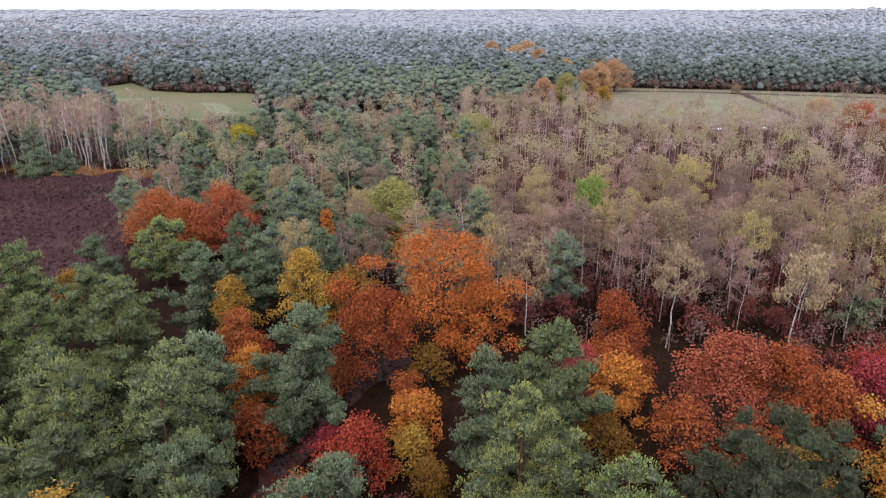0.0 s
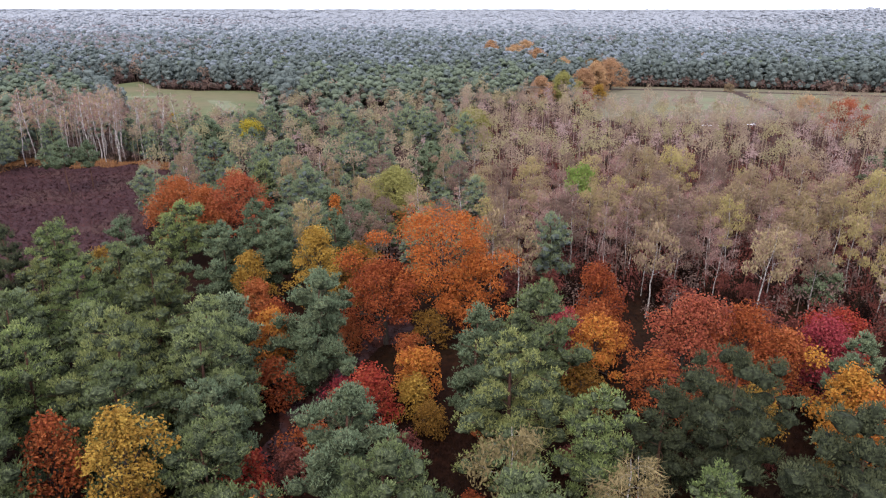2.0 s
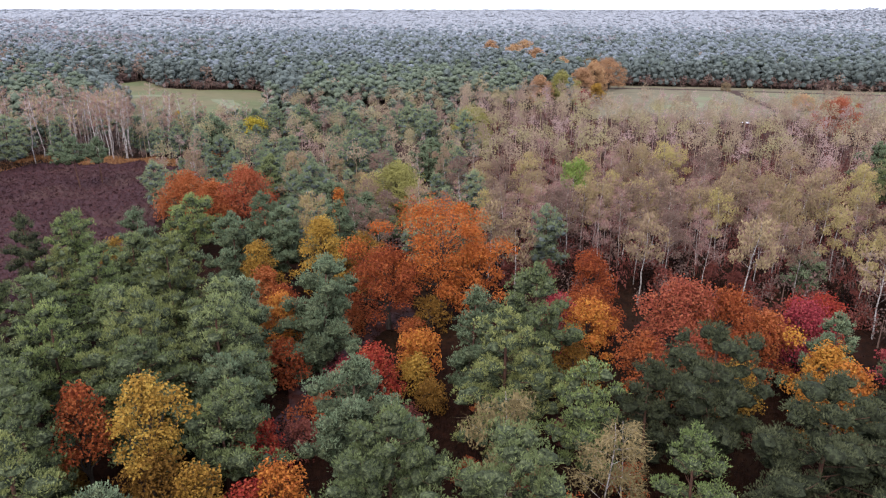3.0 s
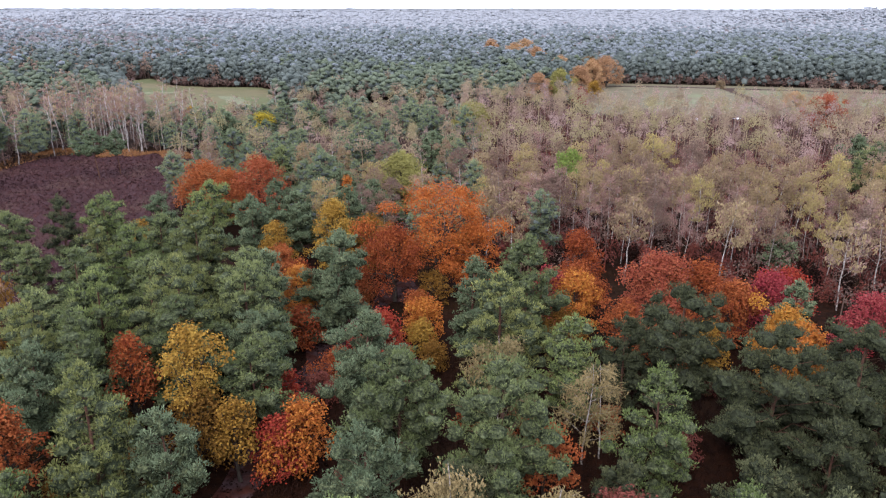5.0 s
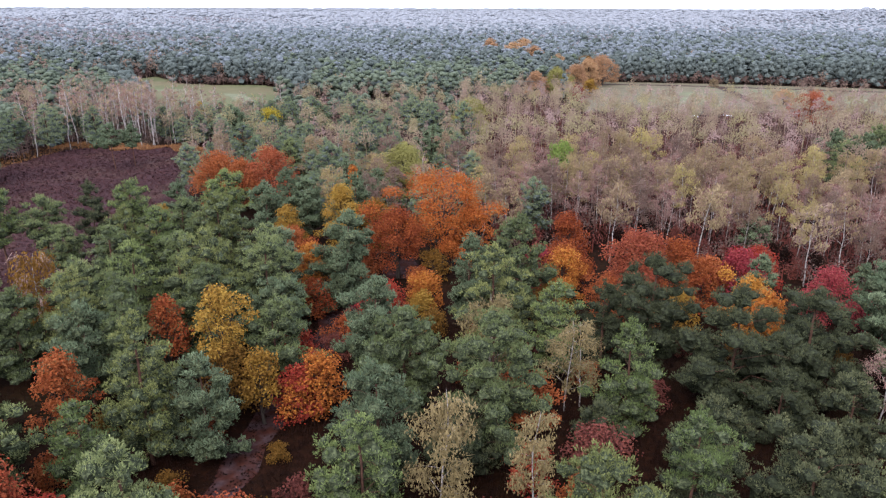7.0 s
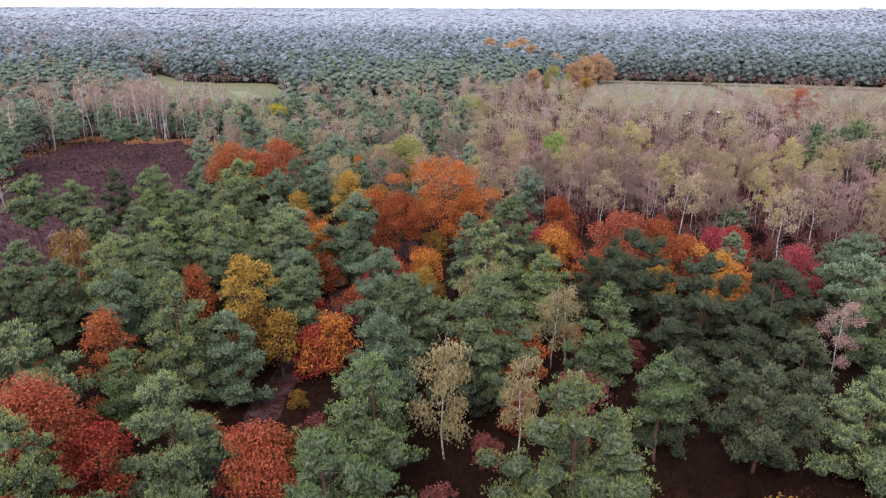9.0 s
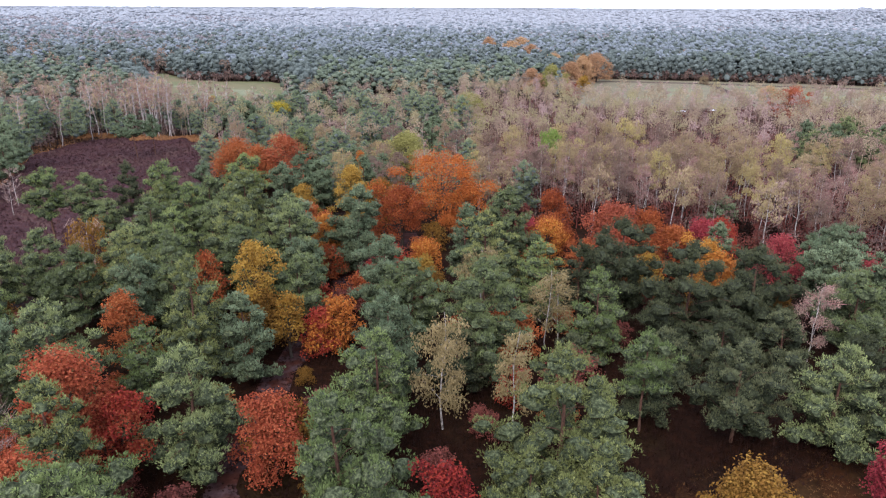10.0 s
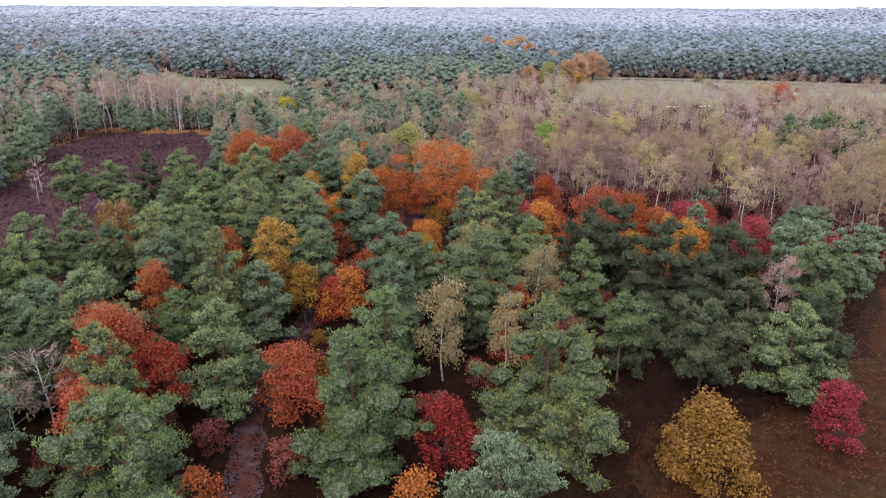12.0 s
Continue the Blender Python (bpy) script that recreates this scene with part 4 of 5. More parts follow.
birch(8.2, 16.2, 12.8, 2.1, BIRCH_OLIVE, 1900, 300, 0.3, 0.02, 1.2, 0.2, BIRCH_OLIVE, puffs=False)
birch(5.8, 34.0, 16.2, 3.2, BIRCH_OLIVE, 2400, 500, 0.25, 0.02, 1.0, 0.22, BIRCH_OLIVE, puffs=False)
birch(14.4, 36.0, 12.4, 2.9, BIRCH_OLIVE, 700, 700, 0.2, 0.03, 1.0, 0.2, BIRCH_OLIVE, puffs=False)
birch(16.4, 37.0, 11.6, 2.4, BIRCH_OLIVE, 500, 600, 0.2, 0.05, 1.0, 0.2, BIRCH_OLIVE, puffs=False)
birch(-43.0, 4.6, 10.6, 3.2, None, 0, 420, 0.25, 0.10, 0.0, 0.3, TWIG_PALE, 0.012)
birch(-46.4, 3.0, 8.6, 3.0, BIRCH_TAN, 300, 300, 0.2, 0.06, 0.2, 0.26, TWIG_PALE)
birch(-57.6, 54.4, 13.2, 4.0, OAK_OCHRE, 3000, 500, 0.1, 0.03, 2.0, 0.26, TWIG_PALE, puffs=False)
birch(49.6, 32.6, 11.2, 2.8, TWIG_HAZE, 1500, 700, 0.15, 0.02, 0.1, 0.14, TWIG)
birch(31.2, 87.6, 14.9, 3.0, BIRCH_LEAF, 900, 300, 0.5, 0.03, 0.2, 0.3)
birch(46.6, 84.6, 15.4, 3.4, BIRCH_TAN, 900, 300, 0.5, 0.05, 0.2, 0.3)
birch(12.0, 91.6, 14.6, 3.0, BIRCH_TAN, 1000, 320, 0.35, 0.03, 0.2, 0.3)
birch(8.0, 97.6, 14.4, 3.0, BIRCH_TAN, 1000, 320, 0.35, 0.03, 0.2, 0.3)
birch(26.6, 125.0, 16.0, 3.0, BIRCH_GREEN, 1500, 160, 0.62, 0.03, 0.2, 0.3)
birch(61.9, 75.4, 14.8, 3.2, BIRCH_TAN, 420, 420, 0.4, 0.04, 0.2, 0.3, TWIG_PALE)
birch(70.0, 79.6, 14.8, 3.2, BIRCH_TAN, 520, 320, 0.4, 0.04, 0.2, 0.3)
birch(-97.5, 100.0, 8.4, 1.8, None, 0, 260, 0.3, 0.05, 0.0, 0.3, TWIG_PALE)
birch(-101.0, 108.0, 9.6, 2.0, None, 0, 260, 0.3, 0.05, 0.0, 0.3, TWIG_PALE)
birch(-69.6, 266.0, 15.6, 3.2, None, 0, 420, 0.3, 0.02, 0.0, 0.3, TWIG_PALE, 0.012)


# ---- dead snag in the clearing ----
def snag(x, y):
    rng = next_rng()
    ob = root("dead_tree", x, y)
    part("trunk", mesh_of("snag_trunk", *tube([(0, 0, 0), (-0.5, -0.1, 1.4), (-1.3, -0.2, 3.0), (-1.6, -0.2, 3.6)], [0.17, 0.14, 0.09, 0.05], 7), BARK_OAK, True), ob)
    for tip in ((0.4, 0.3, 3.2), (-2.6, 0.2, 3.0), (-2.2, -0.5, 1.6)):
        part("branch", mesh_of("snag_branch", *limb((-0.9, -0.15, 2.2), tip, 0.07, 0.02, rng, 0.05), BARK_OAK), ob)
    tagged(ob, "leafless leaning dead tree in the sandy clearing", "dead tree")


snag(-7.6, 80.0)


# ---- the wood filled in: copies of a few grown trees ----
def spots(x0, x1, y0, y1, gap, rng, test, keep_off, tries=12000):
    """Places at least a gap apart and clear of the trees that stand already."""
    cell, grid, found = gap, {}, []
    off = np.array(keep_off) if keep_off else np.zeros((0, 3))
    for _ in range(tries):
        x, y = rng.uniform(x0, x1), rng.uniform(y0, y1)
        if not test(x, y):
            continue
        i, j = int(x // cell), int(y // cell)
        if any((x - a) ** 2 + (y - b) ** 2 < gap * gap for di in (-1, 0, 1) for dj in (-1, 0, 1) for a, b in grid.get((i + di, j + dj), ())):
            continue
        if len(off) and np.any((off[:, 0] - x) ** 2 + (off[:, 1] - y) ** 2 < off[:, 2] ** 2):
            continue
        grid.setdefault((i, j), []).append((x, y))
        found.append((x, y))
    return found


def standing(reach=0.75):
    out = []
    for ob in list(scene.collection.objects):
        if ob.parent is None and ob.get("category", "") in ("pine tree", "oak tree", "birch tree", "shrub"):
            crown = [c for c in ob.children if c.name.split(".")[0] == "crown"]
            out.append((ob.location.x, ob.location.y, reach * max(max(c.dimensions.x, c.dimensions.y) / 2 for c in crown)))
    return out


def open_land(x, y):
    return inside(x, y, HEATH_EDGE) or inside(x, y, FIELD_WEST) or inside(x, y, FIELD_EAST) or inside(x, y, GLADE) or inside(x, y, CLEARING)


def on_trail(x, y):
    return any(math.hypot(x - a - (c - a) * t, y - b - (d - b) * t) < 3.4 for (a, b), (c, d) in zip(TRAIL, TRAIL[1:]) for t in (0, 0.25, 0.5, 0.75))


WISHES = []


def wish(kind, protos, x, y, rng, low=0.85, high=1.15):
    """A tree to stand here; the nearest become things of their own, the rest part of the far wood."""
    WISHES.append((math.hypot(x, y + 62), kind, protos, x, y, rng.uniform(low, high), rng.uniform(0, 6.28), rng.uniform(0.9, 1.1), int(rng.integers(0, len(protos)))))


def birch_wood(x, y):
    south = 104 - 0.35 * (x - 10) if x < 60 else 86 - 0.9 * (x - 60)
    return (x > 8 + max(0, (200 - y)) * 0.02 and max(south, 60) < y < (276 if x > 60 else 300) and not inside(x, y, FIELD_EAST) and in_view(x, y)
            and not inside(x, y, [(102, 266), (132, 268), (132, 300), (102, 300)]))


frng = np.random.default_rng(77)
birch_protos = [birch(20 + 7 * k, 109 + 5 * (k % 2), 14.2 + 0.5 * (k % 4), 2.9 + 0.3 * (k % 3), [BIRCH_LEAF, BIRCH_TAN][k % 2 and k > 4], 1700, 220, 0.36, 0.03 + 0.012 * (k % 3), 0.5, 0.215, None, 0.0074) for k in range(8)]
edge_shrubs = [oak(18 + 9 * k, 97 - 3 * k, 4.4 + 0.5 * k, 2.2, m, 0.05, 0.6, dense=0.6) for k, m in enumerate((BRUSH, LITTER_SHADED, BRUSH))]
bare_protos = [birch(24 + 9 * k, 119, 13.2 + 0.4 * k, 2.9, TWIG_HAZE, 620, 620, 0.34, 0.04, 0.1, 0.16, None, 0.006) for k in range(4)]
taken = standing()
for x, y in spots(5, 260, 60, 308, 5.8, frng, birch_wood, taken, 24000):
    if frng.random() < 0.30:
        wish("bare", bare_protos, x, y, frng, 0.8, 1.05)
    else:
        wish("birch", birch_protos, x, y, frng, 0.78, 1.12)

# a stand of tall bare birches behind the heath, and mixed trees round it
slim = [birch(-100 + 6 * k, 206, 19.2 + 0.6 * k, 2.4, (BIRCH_TAN, BIRCH_LEAF)[k % 2], 90, 440, 0.46, 0.03 + 0.025 * k, 0.0, 0.3, (TWIG, TWIG_PALE)[k % 2], 0.0095) for k in range(4)]
pinelet = [pine(-76 + 14 * k, 214 + 3 * k, 12.5 + k, 4.4, ("dome", "tower", "dome", "flat")[k], PINE_STAND_HAZED, 0.22, 0.34, inner=CROWN_SHADE_FAR) for k in range(4)]
taken = standing()
for x, y in spots(-140, -66, 199, 234, 3.5, frng, lambda x, y: not open_land(x, y), taken, 2500):
    u = frng.random()
    west = x < -98
    if u < (0.12 if west else 0.34):
        wish("pine", pinelet, x, y, frng, 0.6, 0.98)
    elif u < (0.3 if west else 0.75):
        wish("birch", birch_protos, x, y, frng, 0.65, 0.95)
    else:
        wish("slim", slim, x, y, frng, 0.82 if west else 0.65, 1.12 if west else 0.9)


def meadow_view(x, y):
    """The sight line over the stand of birches to the meadow stays open."""
    return y > 228 and -0.44 < x / (y + 20) < -0.25


def mixed_wood(x, y):
    if open_land(x, y) or not in_view(x, y) or birch_wood(x, y) or meadow_view(x, y) or (-68 < x < -28 and 96 < y < 128):
        return False
    return x < 34 and 98 < y < 330 and not (-134 < x < -64 and 196 < y < 232)


taken = standing() + [(w[3], w[4], 2.5) for w in WISHES]
for x, y in spots(-250, 60, 98, 335, 5.6, frng, mixed_wood, taken, 9000):
    u = frng.random()
    birchy = 0.66 if -70 < x < 14 else 0.5
    if u < birchy * 0.65:
        wish("birch", birch_protos, x, y, frng, 0.7, 1.05)
    elif u < birchy:
        wish("slim" if x < -90 else "bare", slim, x, y, frng, 0.6, 0.95 if x < -90 else 0.85)
    else:
        wish("pine", pinelet, x, y, frng, 0.72, 1.08)


def near_gap(x, y):
    return not open_land(x, y) and not on_trail(x, y) and in_view(x, y, 30) and not (x > 10 and y < 34) and not (x < -74 and y > 40)


for x, y in spots(10, 90, 60, 112, 4.0, frng, lambda x, y: birch_wood(x, y + 12) and not birch_wood(x, y - 8), standing(0.7), 900):
    wish("edge_shrub", edge_shrubs, x, y, frng, 0.5, 1.0)
low_oaks = [oak(-52 - 6 * k, 30 + 5 * k, 5.6, 2.6, m, 0.08, 0.8) for k, m in enumerate((OAK_RUST, BRUSH, OAK_OCHRE))]
near_pines = [pine(-58 - 7 * k, 12 + 9 * k, 12.5 + k, 4.6, ("dome", "flat", "dome")[k], (PINE, PINE_BLUE, PINE_FRESH)[k], 0.3, 0.85) for k in range(3)]
for x, y in spots(-95, 80, -34, 98, 6.0, frng, near_gap, standing(0.85), 3000):
    u = frng.random()
    if x < -40 or x > 52:
        wish("near_pine" if u < 0.75 else "low_oak", near_pines if u < 0.75 else low_oaks, x, y, frng, 0.85, 1.12)
    else:
        wish("low_oak", low_oaks, x, y, frng, 0.4, 0.8)

WISHES.sort(key=lambda w: w[0])
ROOM = {"birch": 105, "bare": 50, "slim": 95, "pine": 100, "near_pine": 32, "low_oak": 60, "edge_shrub": 45}
REST = {"birch": [], "bare": [], "slim": [], "pine": [], "near_pine": [], "low_oak": [], "edge_shrub": []}
for d, kind, protos, x, y, s, g, w, k in WISHES:
    if ROOM[kind] > 0:
        ROOM[kind] -= 1
        copy_thing(protos[k], Matrix.Translation((x, y, 0)) @ Matrix.Rotation(g, 4, "Z") @ Matrix.Diagonal((s * w, s * (2 - w), s, 1)))
    else:
        REST[kind].append((x, y, s))


# ---- woods too far or too many to count ----
def scattered(name, protos, places, scales, material, label, category, lift=True, smooth=False):
    """Many trees in one mesh: turned and scaled copies of a few crowns."""
    rng = next_rng()
    which = rng.integers(0, len(protos), len(places))
    bits = []
    dark = []
    for k, (v, f, *inner) in enumerate(protos):
        sel = np.where(which == k)[0]
        if not len(sel):
            continue
        p, s = np.asarray(places)[sel], np.asarray(scales)[sel]
        g = rng.uniform(0, 6.28, len(sel))
        c, n = np.cos(g)[:, None], np.sin(g)[:, None]
        x = (v[None, :, 0] * c - v[None, :, 1] * n) * s[:, None] + p[:, :1]
        y = (v[None, :, 0] * n + v[None, :, 1] * c) * s[:, None] + p[:, 1:2]
        z = v[None, :, 2] * s[:, None] * rng.uniform(0.9, 1.12, (len(sel), 1)) + (rise(p[:, :1], p[:, 1:2]) if lift else 0)
        vv = np.stack([x, y, z], -1).reshape(-1, 3)
        ff = (f[None] + (np.arange(len(sel)) * len(v))[:, None, None]).reshape(-1, 3)
        bits.append((vv, ff))
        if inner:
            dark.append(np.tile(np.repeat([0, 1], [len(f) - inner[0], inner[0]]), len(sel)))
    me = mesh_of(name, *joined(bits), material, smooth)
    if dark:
        me.materials.append(CROWN_SHADE_FAR)
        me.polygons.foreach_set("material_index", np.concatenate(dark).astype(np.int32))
    return tagged(new(name, me), label, category, kind="stuff")


def simple_pine(rng, h=14.0, r=3.3, sprays=30, size=1.0, low=0.5, lobes=5, heart=True, depth=0.72):
    """A pine far off: uneven rounded lobes with a few sprays of needles, and a core coloured as the crown's inner
    shade.
    """
    mid, e = np.array([0, 0, h * (0.45 + low / 2)]), np.array([r * 0.7, r * 0.7, h * (1 - low) * 0.40])
    bits = []
    for k in range(lobes):
        u = (k + 0.6) / lobes
        g = k * 2.4 + rng.uniform(-0.5, 0.5)
        rad = r * (0.6 * (1.15 - 0.6 * u) if k < lobes - 1 else 0.08) * rng.uniform(0.7, 1.15)
        c = np.array([rad * math.cos(g), rad * math.sin(g), h * (low + (0.9 - low) * u)])
        lump = r * rng.uniform(0.36, 0.56) * np.array([1, 1, depth])
        bits.append((ICO_V * lump * rng.uniform(0.75, 1.2, (12, 1)) + c, ICO_F))
        n = sprays // lobes
        if n:
            q = ball_points(n, rng, -0.1)
            bits.append(leaves(c + q * lump * 1.05, q * 0.8 + np.array([0, 0, 0.45]) + rng.normal(0, 0.35, q.shape), size * rng.uniform(0.65, 1.3, n), rng, 1.3))
    if not heart:
        return joined(bits)
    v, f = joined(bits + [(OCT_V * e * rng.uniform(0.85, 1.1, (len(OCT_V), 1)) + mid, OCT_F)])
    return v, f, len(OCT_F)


def simple_broadleaf(rng, h=13.0, r=3.4, n=70, leaf=0.9, base=0.3, stem=True):
    q = ball_points(n, rng, -0.6)
    c = q * np.array([r, r, h * (1 - base) / 2]) * rng.uniform(0.45, 1.05, (n, 1)) + np.array([0, 0, h * (1 + base) / 2])
    bits = [leaves(c, q + rng.normal(0, 0.5, (n, 3)) + np.array([0, 0, 0.4]), leaf * rng.uniform(0.7, 1.3, n), rng)]
    if stem:
        bits.append(tube([(0, 0, 0), (0, 0, h * 0.75)], [0.16, 0.05], 3))
    return joined(bits)


lod = np.random.default_rng(5)


def jittered(x0, x1, y0, y1, gap, test):
    xs, ys = np.arange(x0, x1, gap), np.arange(y0, y1, gap)
    gx, gy = np.meshgrid(xs, ys)
    p = np.stack([gx.ravel(), gy.ravel()], 1) + lod.uniform(-0.46, 0.46, (gx.size, 2)) * gap
    p = p[np.abs(p[:, 0]) < 0.66 * (p[:, 1] + 64) + 25]
    return np.array([q for q in p if test(*q)])


def pine_forest(x, y):
    if open_land(x, y) or birch_wood(x, y):
        return False
    if 62 < x < 420 and y < np.interp(x, (62, 98, 164, 240, 420), (360, 420, 411, 390, 342)):
        return False
    return y > (292 if x < 30 else 330)


# trees of the mixed wood that stand behind the nearest ones
def simple_birch(rng, h=14.4, r=3.2, n=300, leaf=0.33, base=0.5):
    """A birch far off: a rounded crown of small loose puffs on a thin stem."""
    hubs = ball_points(13, rng, -0.75) * np.array([0.66 * r, 0.66 * r, h * (1 - base) * 0.38]) * rng.uniform(0.55, 1.0, (13, 1)) + np.array([0, 0, h * (0.48 + base / 2)])
    hubs[-1] = (0, 0, h - 0.3 * r)
    q = ball_points(n, rng, -0.8)
    c = hubs[rng.integers(0, 13, n)] + q * rng.uniform(0.5, 1.0, (n, 1)) * np.array([0.42, 0.42, 0.36]) * r
    return joined([leaves(c, q + rng.normal(0, 0.4, (n, 3)) + np.array([0, 0, 0.5]), leaf * rng.uniform(0.6, 1.4, n), rng), tube([(0, 0, 0), (0.1 * r, 0, h * 0.5), (0.05 * r, 0.1 * r, h * 0.85)], [0.13, 0.09, 0.03], 3)])


bw = [simple_birch(lod, 13.6 + 0.3 * k, 3.3 + 0.2 * (k % 4)) for k in range(8)]
bt = [simple_birch(lod, 13.6, 2.8, 190, 0.30) for _ in range(4)]
bp = np.array(REST["birch"])
pick = lod.random(len(bp))
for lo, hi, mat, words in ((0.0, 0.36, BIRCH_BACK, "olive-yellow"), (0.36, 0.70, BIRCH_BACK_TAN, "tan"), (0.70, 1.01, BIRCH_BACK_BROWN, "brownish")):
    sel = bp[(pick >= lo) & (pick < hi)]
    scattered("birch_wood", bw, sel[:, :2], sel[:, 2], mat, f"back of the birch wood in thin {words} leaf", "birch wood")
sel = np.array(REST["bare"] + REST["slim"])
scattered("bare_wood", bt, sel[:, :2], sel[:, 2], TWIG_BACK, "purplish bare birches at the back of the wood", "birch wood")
sel = np.array(REST["pine"])
scattered("pine_wood", [simple_pine(lod, 13.5, 3.6, 90, 0.6, 0.25, 10) for _ in range(6)], sel[:, :2], sel[:, 2], PINE_FOREST_HAZED, "grey-green pines among the birches", "pine wood")


def blend(places, y0, y1):
    """Which of the places belong to the nearer wood: fewer and fewer from y0 to y1."""
    return lod.random(len(places)) > np.clip((places[:, 1] - y0) / (y1 - y0), 0, 1)


def by_edge(x, y):
    """Beside open land a pine keeps its branches down to the ground."""
    return any(open_land(x + a, y + b) for a, b in ((0, -12), (-12, -6), (12, -6), (0, -24), (-16, 0), (16, 0), (0, 12)))


p1 = jittered(-480, 480, 292, 640, 5.9, pine_forest)
far_oaks = np.array([s for s in standing(1.0) if s[1] > 300])
p1 = p1[np.all(np.hypot(p1[:, None, 0] - far_oaks[:, 0], p1[:, None, 1] - far_oaks[:, 1] + 3) > 0.9 * far_oaks[:, 2] + 1.5, axis=1)]
broad = lod.random(len(p1)) < np.where(p1[:, 0] < -190, 0.36, 0.04) * (1 + 0.8 * np.sin(p1[:, 0] / 17) * np.sin(p1[:, 1] / 23))
edge = np.array([by_edge(x, y) for x, y in p1]) & ~broad
near = blend(p1, 380, 700)
tall = [simple_pine(lod, 14.5, 3.7, 25, 1.0, 0.5, 5, True, 0.62) for _ in range(10)]
skirted = [simple_pine(lod, 14.5, 3.4, 40, 0.8, 0.10, 8, True, 0.9) for _ in range(6)]
scattered("forest_edge", skirted, p1[edge], lod.uniform(0.75, 1.15, edge.sum()), PINE_FAR_HAZED, "pines of the wood's edge with low branches", "pine forest")
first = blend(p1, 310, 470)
for sel, mat, words in ((~broad & ~edge & near & first, PINE_FOREST_HAZED, "green pines at the near side of the forest"), (~broad & ~edge & near & ~first, PINE_FAR_HAZED, "dense grey-green pine forest behind the meadows"), (~broad & ~edge & ~near, PINE_MID_HAZED, "pines behind the meadows, paled by haze put into their colour")):
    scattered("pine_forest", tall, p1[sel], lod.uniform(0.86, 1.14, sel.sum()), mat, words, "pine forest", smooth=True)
scattered("brown_woodland", [simple_broadleaf(lod, 13, 3.8, 44, 1.1, 0.15) for _ in range(5)], p1[broad], lod.uniform(0.8, 1.15, broad.sum()), BIRCH_BACK_BROWN, "brown leafless trees among the pines", "woodland")


def brown_share(p):
    """Leafless woods stand in patches, most of them in the west."""
    wave = np.sin(p[:, 0] / 95 + 1.3 * np.sin(p[:, 1] / 130)) * np.sin(p[:, 1] / 120 + 0.7)
    return np.where(p[:, 0] < -0.24 * p[:, 1] - 60, np.where(wave > 0.05, 0.6, 0.1), np.where(wave > 0.72, 0.3, 0.03))


p2 = np.concatenate([jittered(-780, 780, 640, 1000, 7.6, lambda x, y: True), jittered(-1250, 1250, 1000, 1750, 12.0, lambda x, y: True)])
deep = p2[:, 1] > 1000
broad = lod.random(len(p2)) < brown_share(p2)
# Each band takes the next paler needle colour in place of haze.
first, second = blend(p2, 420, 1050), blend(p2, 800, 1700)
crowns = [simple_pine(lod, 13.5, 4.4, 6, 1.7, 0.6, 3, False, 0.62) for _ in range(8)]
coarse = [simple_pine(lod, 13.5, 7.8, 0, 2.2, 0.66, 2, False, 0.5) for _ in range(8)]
for sel, mat, words in ((first, PINE_FAR_HAZED, "pine forest rolling away into the distance"), (~first & second, PINE_MID_HAZED, "grey-green pine forest farther away"), (~first & ~second, PINE_HORIZON_HAZED, "pine forest far off, pale haze put into its colour")):
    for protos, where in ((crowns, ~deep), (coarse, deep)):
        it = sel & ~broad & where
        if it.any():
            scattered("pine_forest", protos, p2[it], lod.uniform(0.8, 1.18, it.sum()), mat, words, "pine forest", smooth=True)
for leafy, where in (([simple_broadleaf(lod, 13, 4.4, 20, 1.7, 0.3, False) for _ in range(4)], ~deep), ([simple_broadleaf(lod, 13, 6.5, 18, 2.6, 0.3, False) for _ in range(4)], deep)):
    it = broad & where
    scattered("brown_woodland", leafy, p2[it], lod.uniform(0.8, 1.15, it.sum()), TWIG_FAR_HAZED, "brownish bare woodland in the distance, haze put into its colour", "woodland")


def lower_canopy(y0, y1, step, height, material, label, test=None):
    """A lumpy sheet added below far crowns to fill dark gaps with haze colour."""
    rng = next_rng()
    ys = np.arange(y0, y1 + step, step)
    xs = np.arange(-0.72 * (y1 + 64), 0.72 * (y1 + 64), step)
    gx, gy = np.meshgrid(xs, ys)
    gx, gy = gx + rng.uniform(-0.4, 0.4, gx.shape) * step, gy + rng.uniform(-0.4, 0.4, gx.shape) * step
    v = np.stack([gx, gy, rise(gx, gy) + height * rng.uniform(0.75, 1.2, gx.shape)], -1).reshape(-1, 3)
    w = len(xs)
    i = (np.arange(len(ys) - 1)[:, None] * w + np.arange(w - 1)[None]).ravel()
    f = np.concatenate([np.stack([i, i + 1, i + w + 1], 1), np.stack([i, i + w + 1, i + w], 1)])
    if test:
        f = f[[all(test(*v[k, :2]) for k in tri) for tri in f]]
    return tagged(new("lower_canopy", mesh_of("lower_canopy", v, f, material)), label, "forest", kind="stuff")


lower_canopy(300, 640, 7, 8.0, PINE_FAR_HAZED, "lumpy sheet added inside the pine forest, haze colour filling its gaps", lambda x, y: abs(x) < 0.66 * (y + 64) + 25 and pine_forest(x, y) and not by_edge(x, y))
lower_canopy(640, 1000, 12, 8.8, PINE_FAR_HAZED, "lumpy sheet added below the far forest, haze colour filling its gaps")
lower_canopy(1000, 1700, 24, 9.0, PINE_MID_HAZED, "grey-green lower storey of the distant forest")
lower_canopy(1700, 4700, 70, 9.5, PINE_HORIZON_HAZED, "pale sheet added below woods near the horizon, haze put into its colour")
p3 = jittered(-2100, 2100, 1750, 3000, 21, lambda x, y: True)
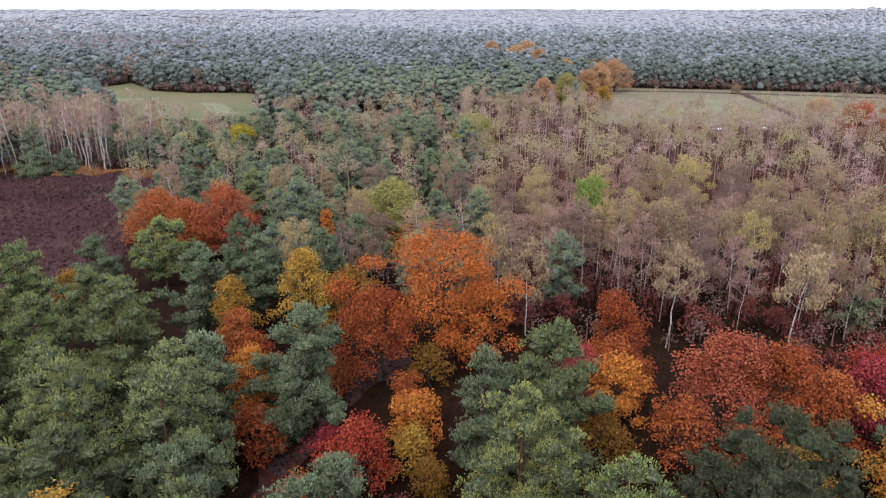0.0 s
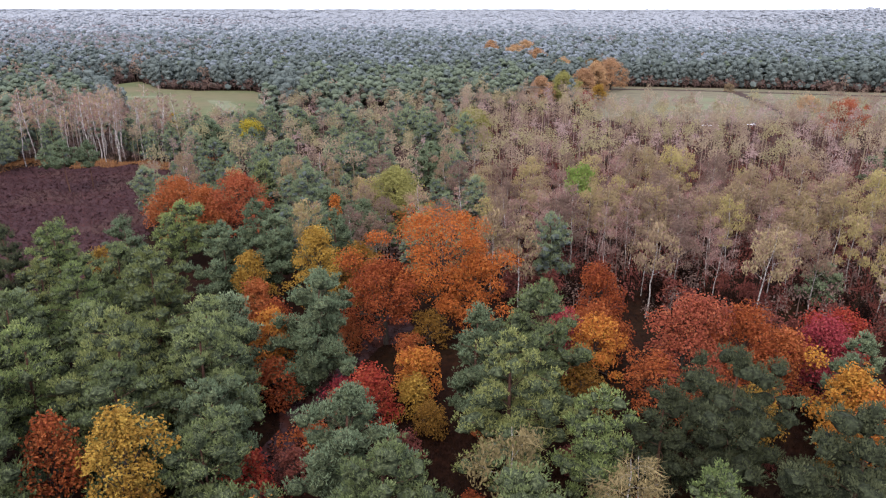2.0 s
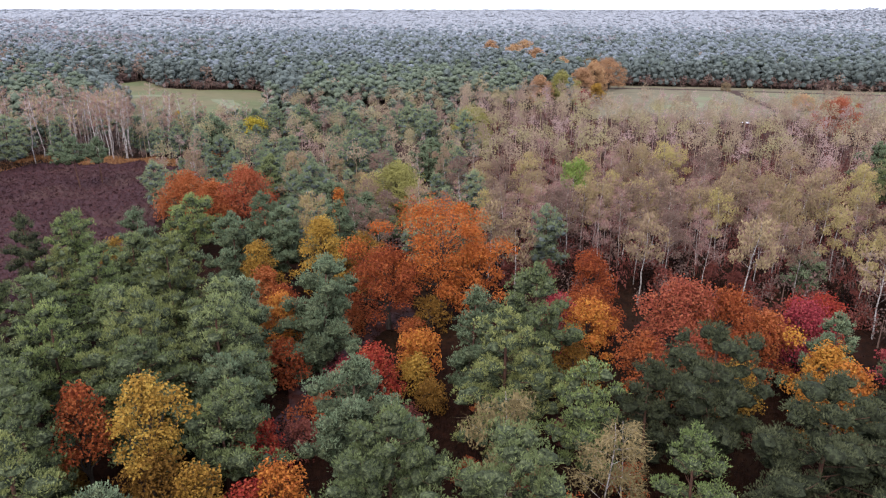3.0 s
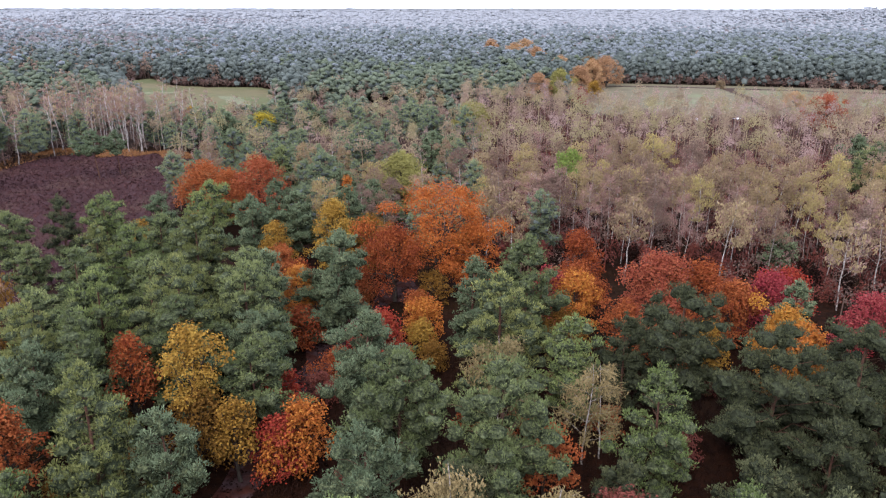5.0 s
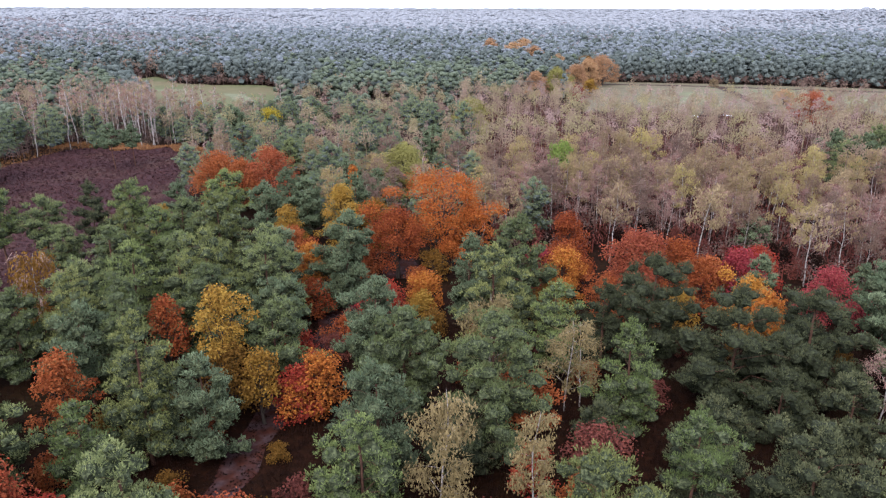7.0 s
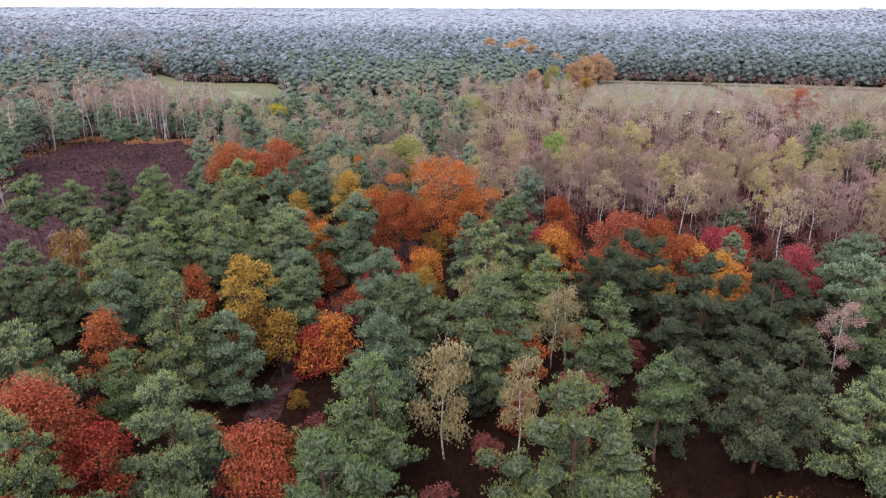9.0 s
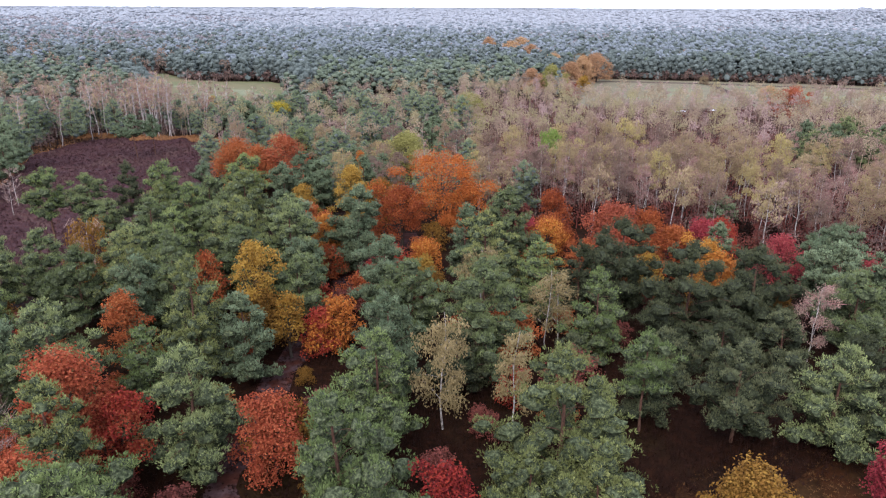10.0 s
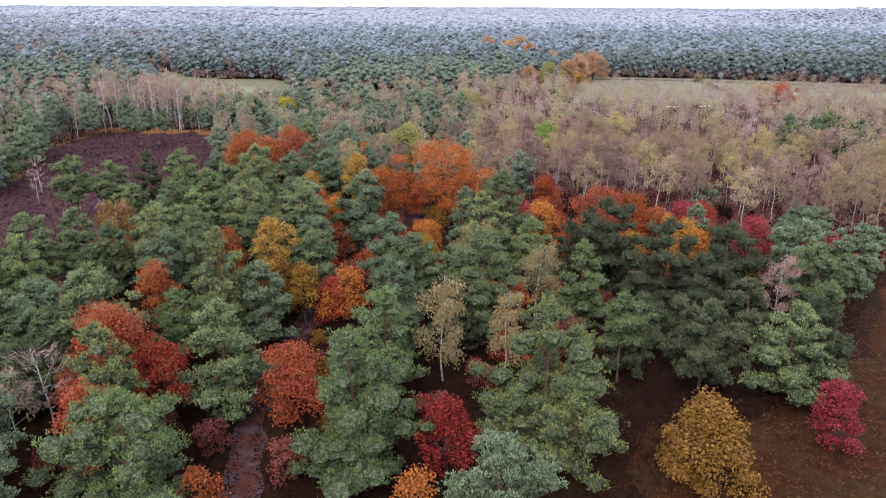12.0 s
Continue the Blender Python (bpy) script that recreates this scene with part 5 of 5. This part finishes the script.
scattered("distant_forest", [simple_pine(lod, 13.5, 16, 0, 5.5, 0.66, 1, False, 0.36) for _ in range(6)], p3, lod.uniform(0.7, 1.25, len(p3)), PINE_HORIZON_HAZED, "far forest greyed towards the horizon by haze put into its colour", "forest", smooth=True)
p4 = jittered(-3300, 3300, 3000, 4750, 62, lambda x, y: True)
scattered("distant_forest", [simple_pine(lod, 13.5, 50, 0, 14.0, 0.7, 1, False, 0.12) for _ in range(4)], p4, lod.uniform(0.8, 1.15, len(p4)), PINE_HORIZON_HAZED, "last woods below the horizon, grey haze put into their colour", "forest", smooth=True)
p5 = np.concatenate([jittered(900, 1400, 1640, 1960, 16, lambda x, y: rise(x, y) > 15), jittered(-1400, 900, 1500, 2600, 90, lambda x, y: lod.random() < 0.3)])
scattered("hill_conifers", [joined([tufts(np.array([[0, 0, z] for z in np.linspace(3, 19, 7)]), np.array([[0, 0, 1.0]] * 7), np.linspace(4.2, 1.2, 7), lod, 5, 1.0)])], p5, lod.uniform(0.7, 1.25, len(p5)), PINE_HORIZON_HAZED, "pointed conifers on a far low hill", "forest")


# ---- heather, bracken and undergrowth ----
def cover(name, n, box, test, material, size, label, category, blades=3, spread=1.0, width=0.14):
    rng = next_rng()
    p = rng.uniform((box[0], box[2]), (box[1], box[3]), (n, 2))
    p = np.array([q for q in p if test(*q)])
    c = np.concatenate([p, np.full((len(p), 1), 0.1)], 1)
    v = tufts(c, rng.normal(0, 0.25, (len(p), 3)) + np.array([0, 0, 1.0]), size * rng.uniform(0.5, 1.4, len(p)), rng, blades, spread, width)
    return tagged(new(name, mesh_of(name, *v, material)), label, category, kind="stuff")


cover("heather", 36000, (-150, -58, 48, 202), lambda x, y: inside(x, y, HEATH_EDGE), HEATHER, 0.5, "low tussocks of faded purple-brown heather", "heather", 3, 0.9, 0.3)
cover("dry_grass", 9000, (-135, -66, 190, 206), lambda x, y: 194 + 3 * math.sin(x / 4) + 2 * math.sin(x / 1.7) < y + 0.15 * (x + 100) < 202 + 2 * math.sin(x / 3), STRAW, 0.8, "orange dry grass along the heath's edge", "grass", 3, 0.5)
cover("dry_grass", 9000, (-140, -100, 100, 205), lambda x, y: not inside(x, y, HEATH_EDGE) and any(inside(x + a, y + b, HEATH_EDGE) for a, b in ((8, 0), (5, -5), (0, -8), (10, -4))), STRAW, 0.6, "dry brown grass between the heath and the trees", "grass", 3, 0.5)
cover("bracken", 60000, (8, 112, -34, 66), lambda x, y: inside(x, y, GLADE) or (math.sin(x * 1.1) * math.sin(y * 1.3) > -0.2 and (inside(x + 5, y - 1, GLADE) or inside(x + 3, y - 5, GLADE))), FROND, 0.22, "dead brown bracken on the open glade", "bracken", 4)
cover("undergrowth", 40000, (-75, 90, -24, 62), lambda x, y: not open_land(x, y) and not on_trail(x, y), LITTER_SHADED, 0.4, "dense red-brown undergrowth between the near trees, shade put into its colour", "undergrowth", 4)
cover("undergrowth", 18000, (-70, 110, 60, 150), lambda x, y: not open_land(x, y) and not on_trail(x, y), LITTER_SHADED, 0.5, "red-brown undergrowth below the trees, shade put into its colour", "undergrowth")


def brushwood(n, box, test, material, tall, width, label):
    """Leafless saplings and scrub between the stems."""
    rng = next_rng()
    p = rng.uniform((box[0], box[2]), (box[1], box[3]), (n, 2))
    p = np.array([q for q in p if test(*q)])
    n = len(p)
    c = np.concatenate([p, np.zeros((n, 1))], 1)
    bits = []
    for k in range(5):
        top = c + np.stack([rng.normal(0, 0.7, n), rng.normal(0, 0.7, n), rng.uniform(0.0, tall, n)], 1)
        bits.append(twigs(top, rng.normal(0, 0.35, (n, 3)) + np.array([0, 0, 1.0]), tall * rng.uniform(0.24, 0.7, n), rng, width))
    return tagged(new("brushwood", mesh_of("brushwood", *joined(bits), material)), label, "scrub", kind="stuff")


def foot_of_wood(x, y):
    return pine_forest(x, y) and any(open_land(x + a, y + b) for a, b in ((0, -5), (-6, -3), (6, -3), (0, -9), (-9, 0), (9, 0)))


places = jittered(-260, 440, 300, 480, 3.4, foot_of_wood)
scattered("thicket", [simple_broadleaf(lod, 5.5, 2.2, 46, 0.8, 0.02) for _ in range(5)], places, lod.uniform(0.6, 1.3, len(places)), TWIG_DARK, "dull brown scrub along the foot of the pine forest", "scrub")


def thicket(gap, test, protos, material, low, high, label, box=(0, 200, 56, 290)):
    places = jittered(*box, gap, test)
    return scattered("thicket", protos, places, lod.uniform(low, high, len(places)), material, label, "scrub")


def birch_floor(x, y):
    return birch_wood(x, y) or birch_wood(x, y + 14)


thicket(4.6, lambda x, y: birch_floor(x, y) and lod.random() < 0.75, [simple_broadleaf(lod, 6.2, 2.0, 80, 0.34, 0.1) for _ in range(5)], TWIG_DARK, 0.6, 1.15, "mauve-brown leafless scrub under the birches")
thicket(5.0, lambda x, y: birch_floor(x, y) and y < 190 and lod.random() < 0.7, [simple_broadleaf(lod, 4.4, 1.8, 80, 0.30, 0.05) for _ in range(5)], BRUSH, 0.6, 1.2, "red-brown young oaks and bracken under the birches")
scrub = [simple_broadleaf(lod, 6.0, 2.4, 90, 0.42, 0.05) for _ in range(5)]
thicket(5.2, mixed_wood, scrub, TWIG_DARK, 0.6, 1.2, "brown scrub below the trees of the mixed wood", (-240, 40, 110, 332))
thicket(4.4, lambda x, y: not open_land(x, y), scrub, TWIG_DARK, 0.4, 0.9, "brown scrub between the slim birches", (-142, -64, 201, 236))
brushwood(11000, (8, 190, 60, 300), birch_wood, BRUSH, 2.4, 0.12, "leafless reddish-brown scrub under the birches")
brushwood(9000, (-30, 62, -20, 62), lambda x, y: not open_land(x, y) and not on_trail(x, y), LITTER_SHADED, 2.2, 0.035, "leafless saplings below the near pines, shade put into their colour")


def fallen_leaves(n, box, test, material, label):
    """Leaves that lie flat on the ground."""
    rng = next_rng()
    p = rng.uniform((box[0], box[2]), (box[1], box[3]), (n, 2))
    p = np.array([q for q in p if test(*q)])
    c = np.concatenate([p, rng.uniform(0.09, 0.13, (len(p), 1))], 1)
    v = leaves(c, rng.normal(0, 0.2, (len(p), 3)) + np.array([0, 0, 1.0]), rng.uniform(0.12, 0.3, len(p)), rng)
    return tagged(new("fallen_leaves", mesh_of("fallen_leaves", *v, material)), label, "leaves", kind="stuff")


drift = np.random.default_rng(9)
fallen_leaves(34000, (-26, -2, -42, 90), lambda x, y: on_trail(x, y) and drift.random() < 0.55 + 0.45 * math.sin(x * 1.9 + 2.2 * math.sin(y / 3)), LITTER_SHADED, "fallen red and brown leaves along the path")
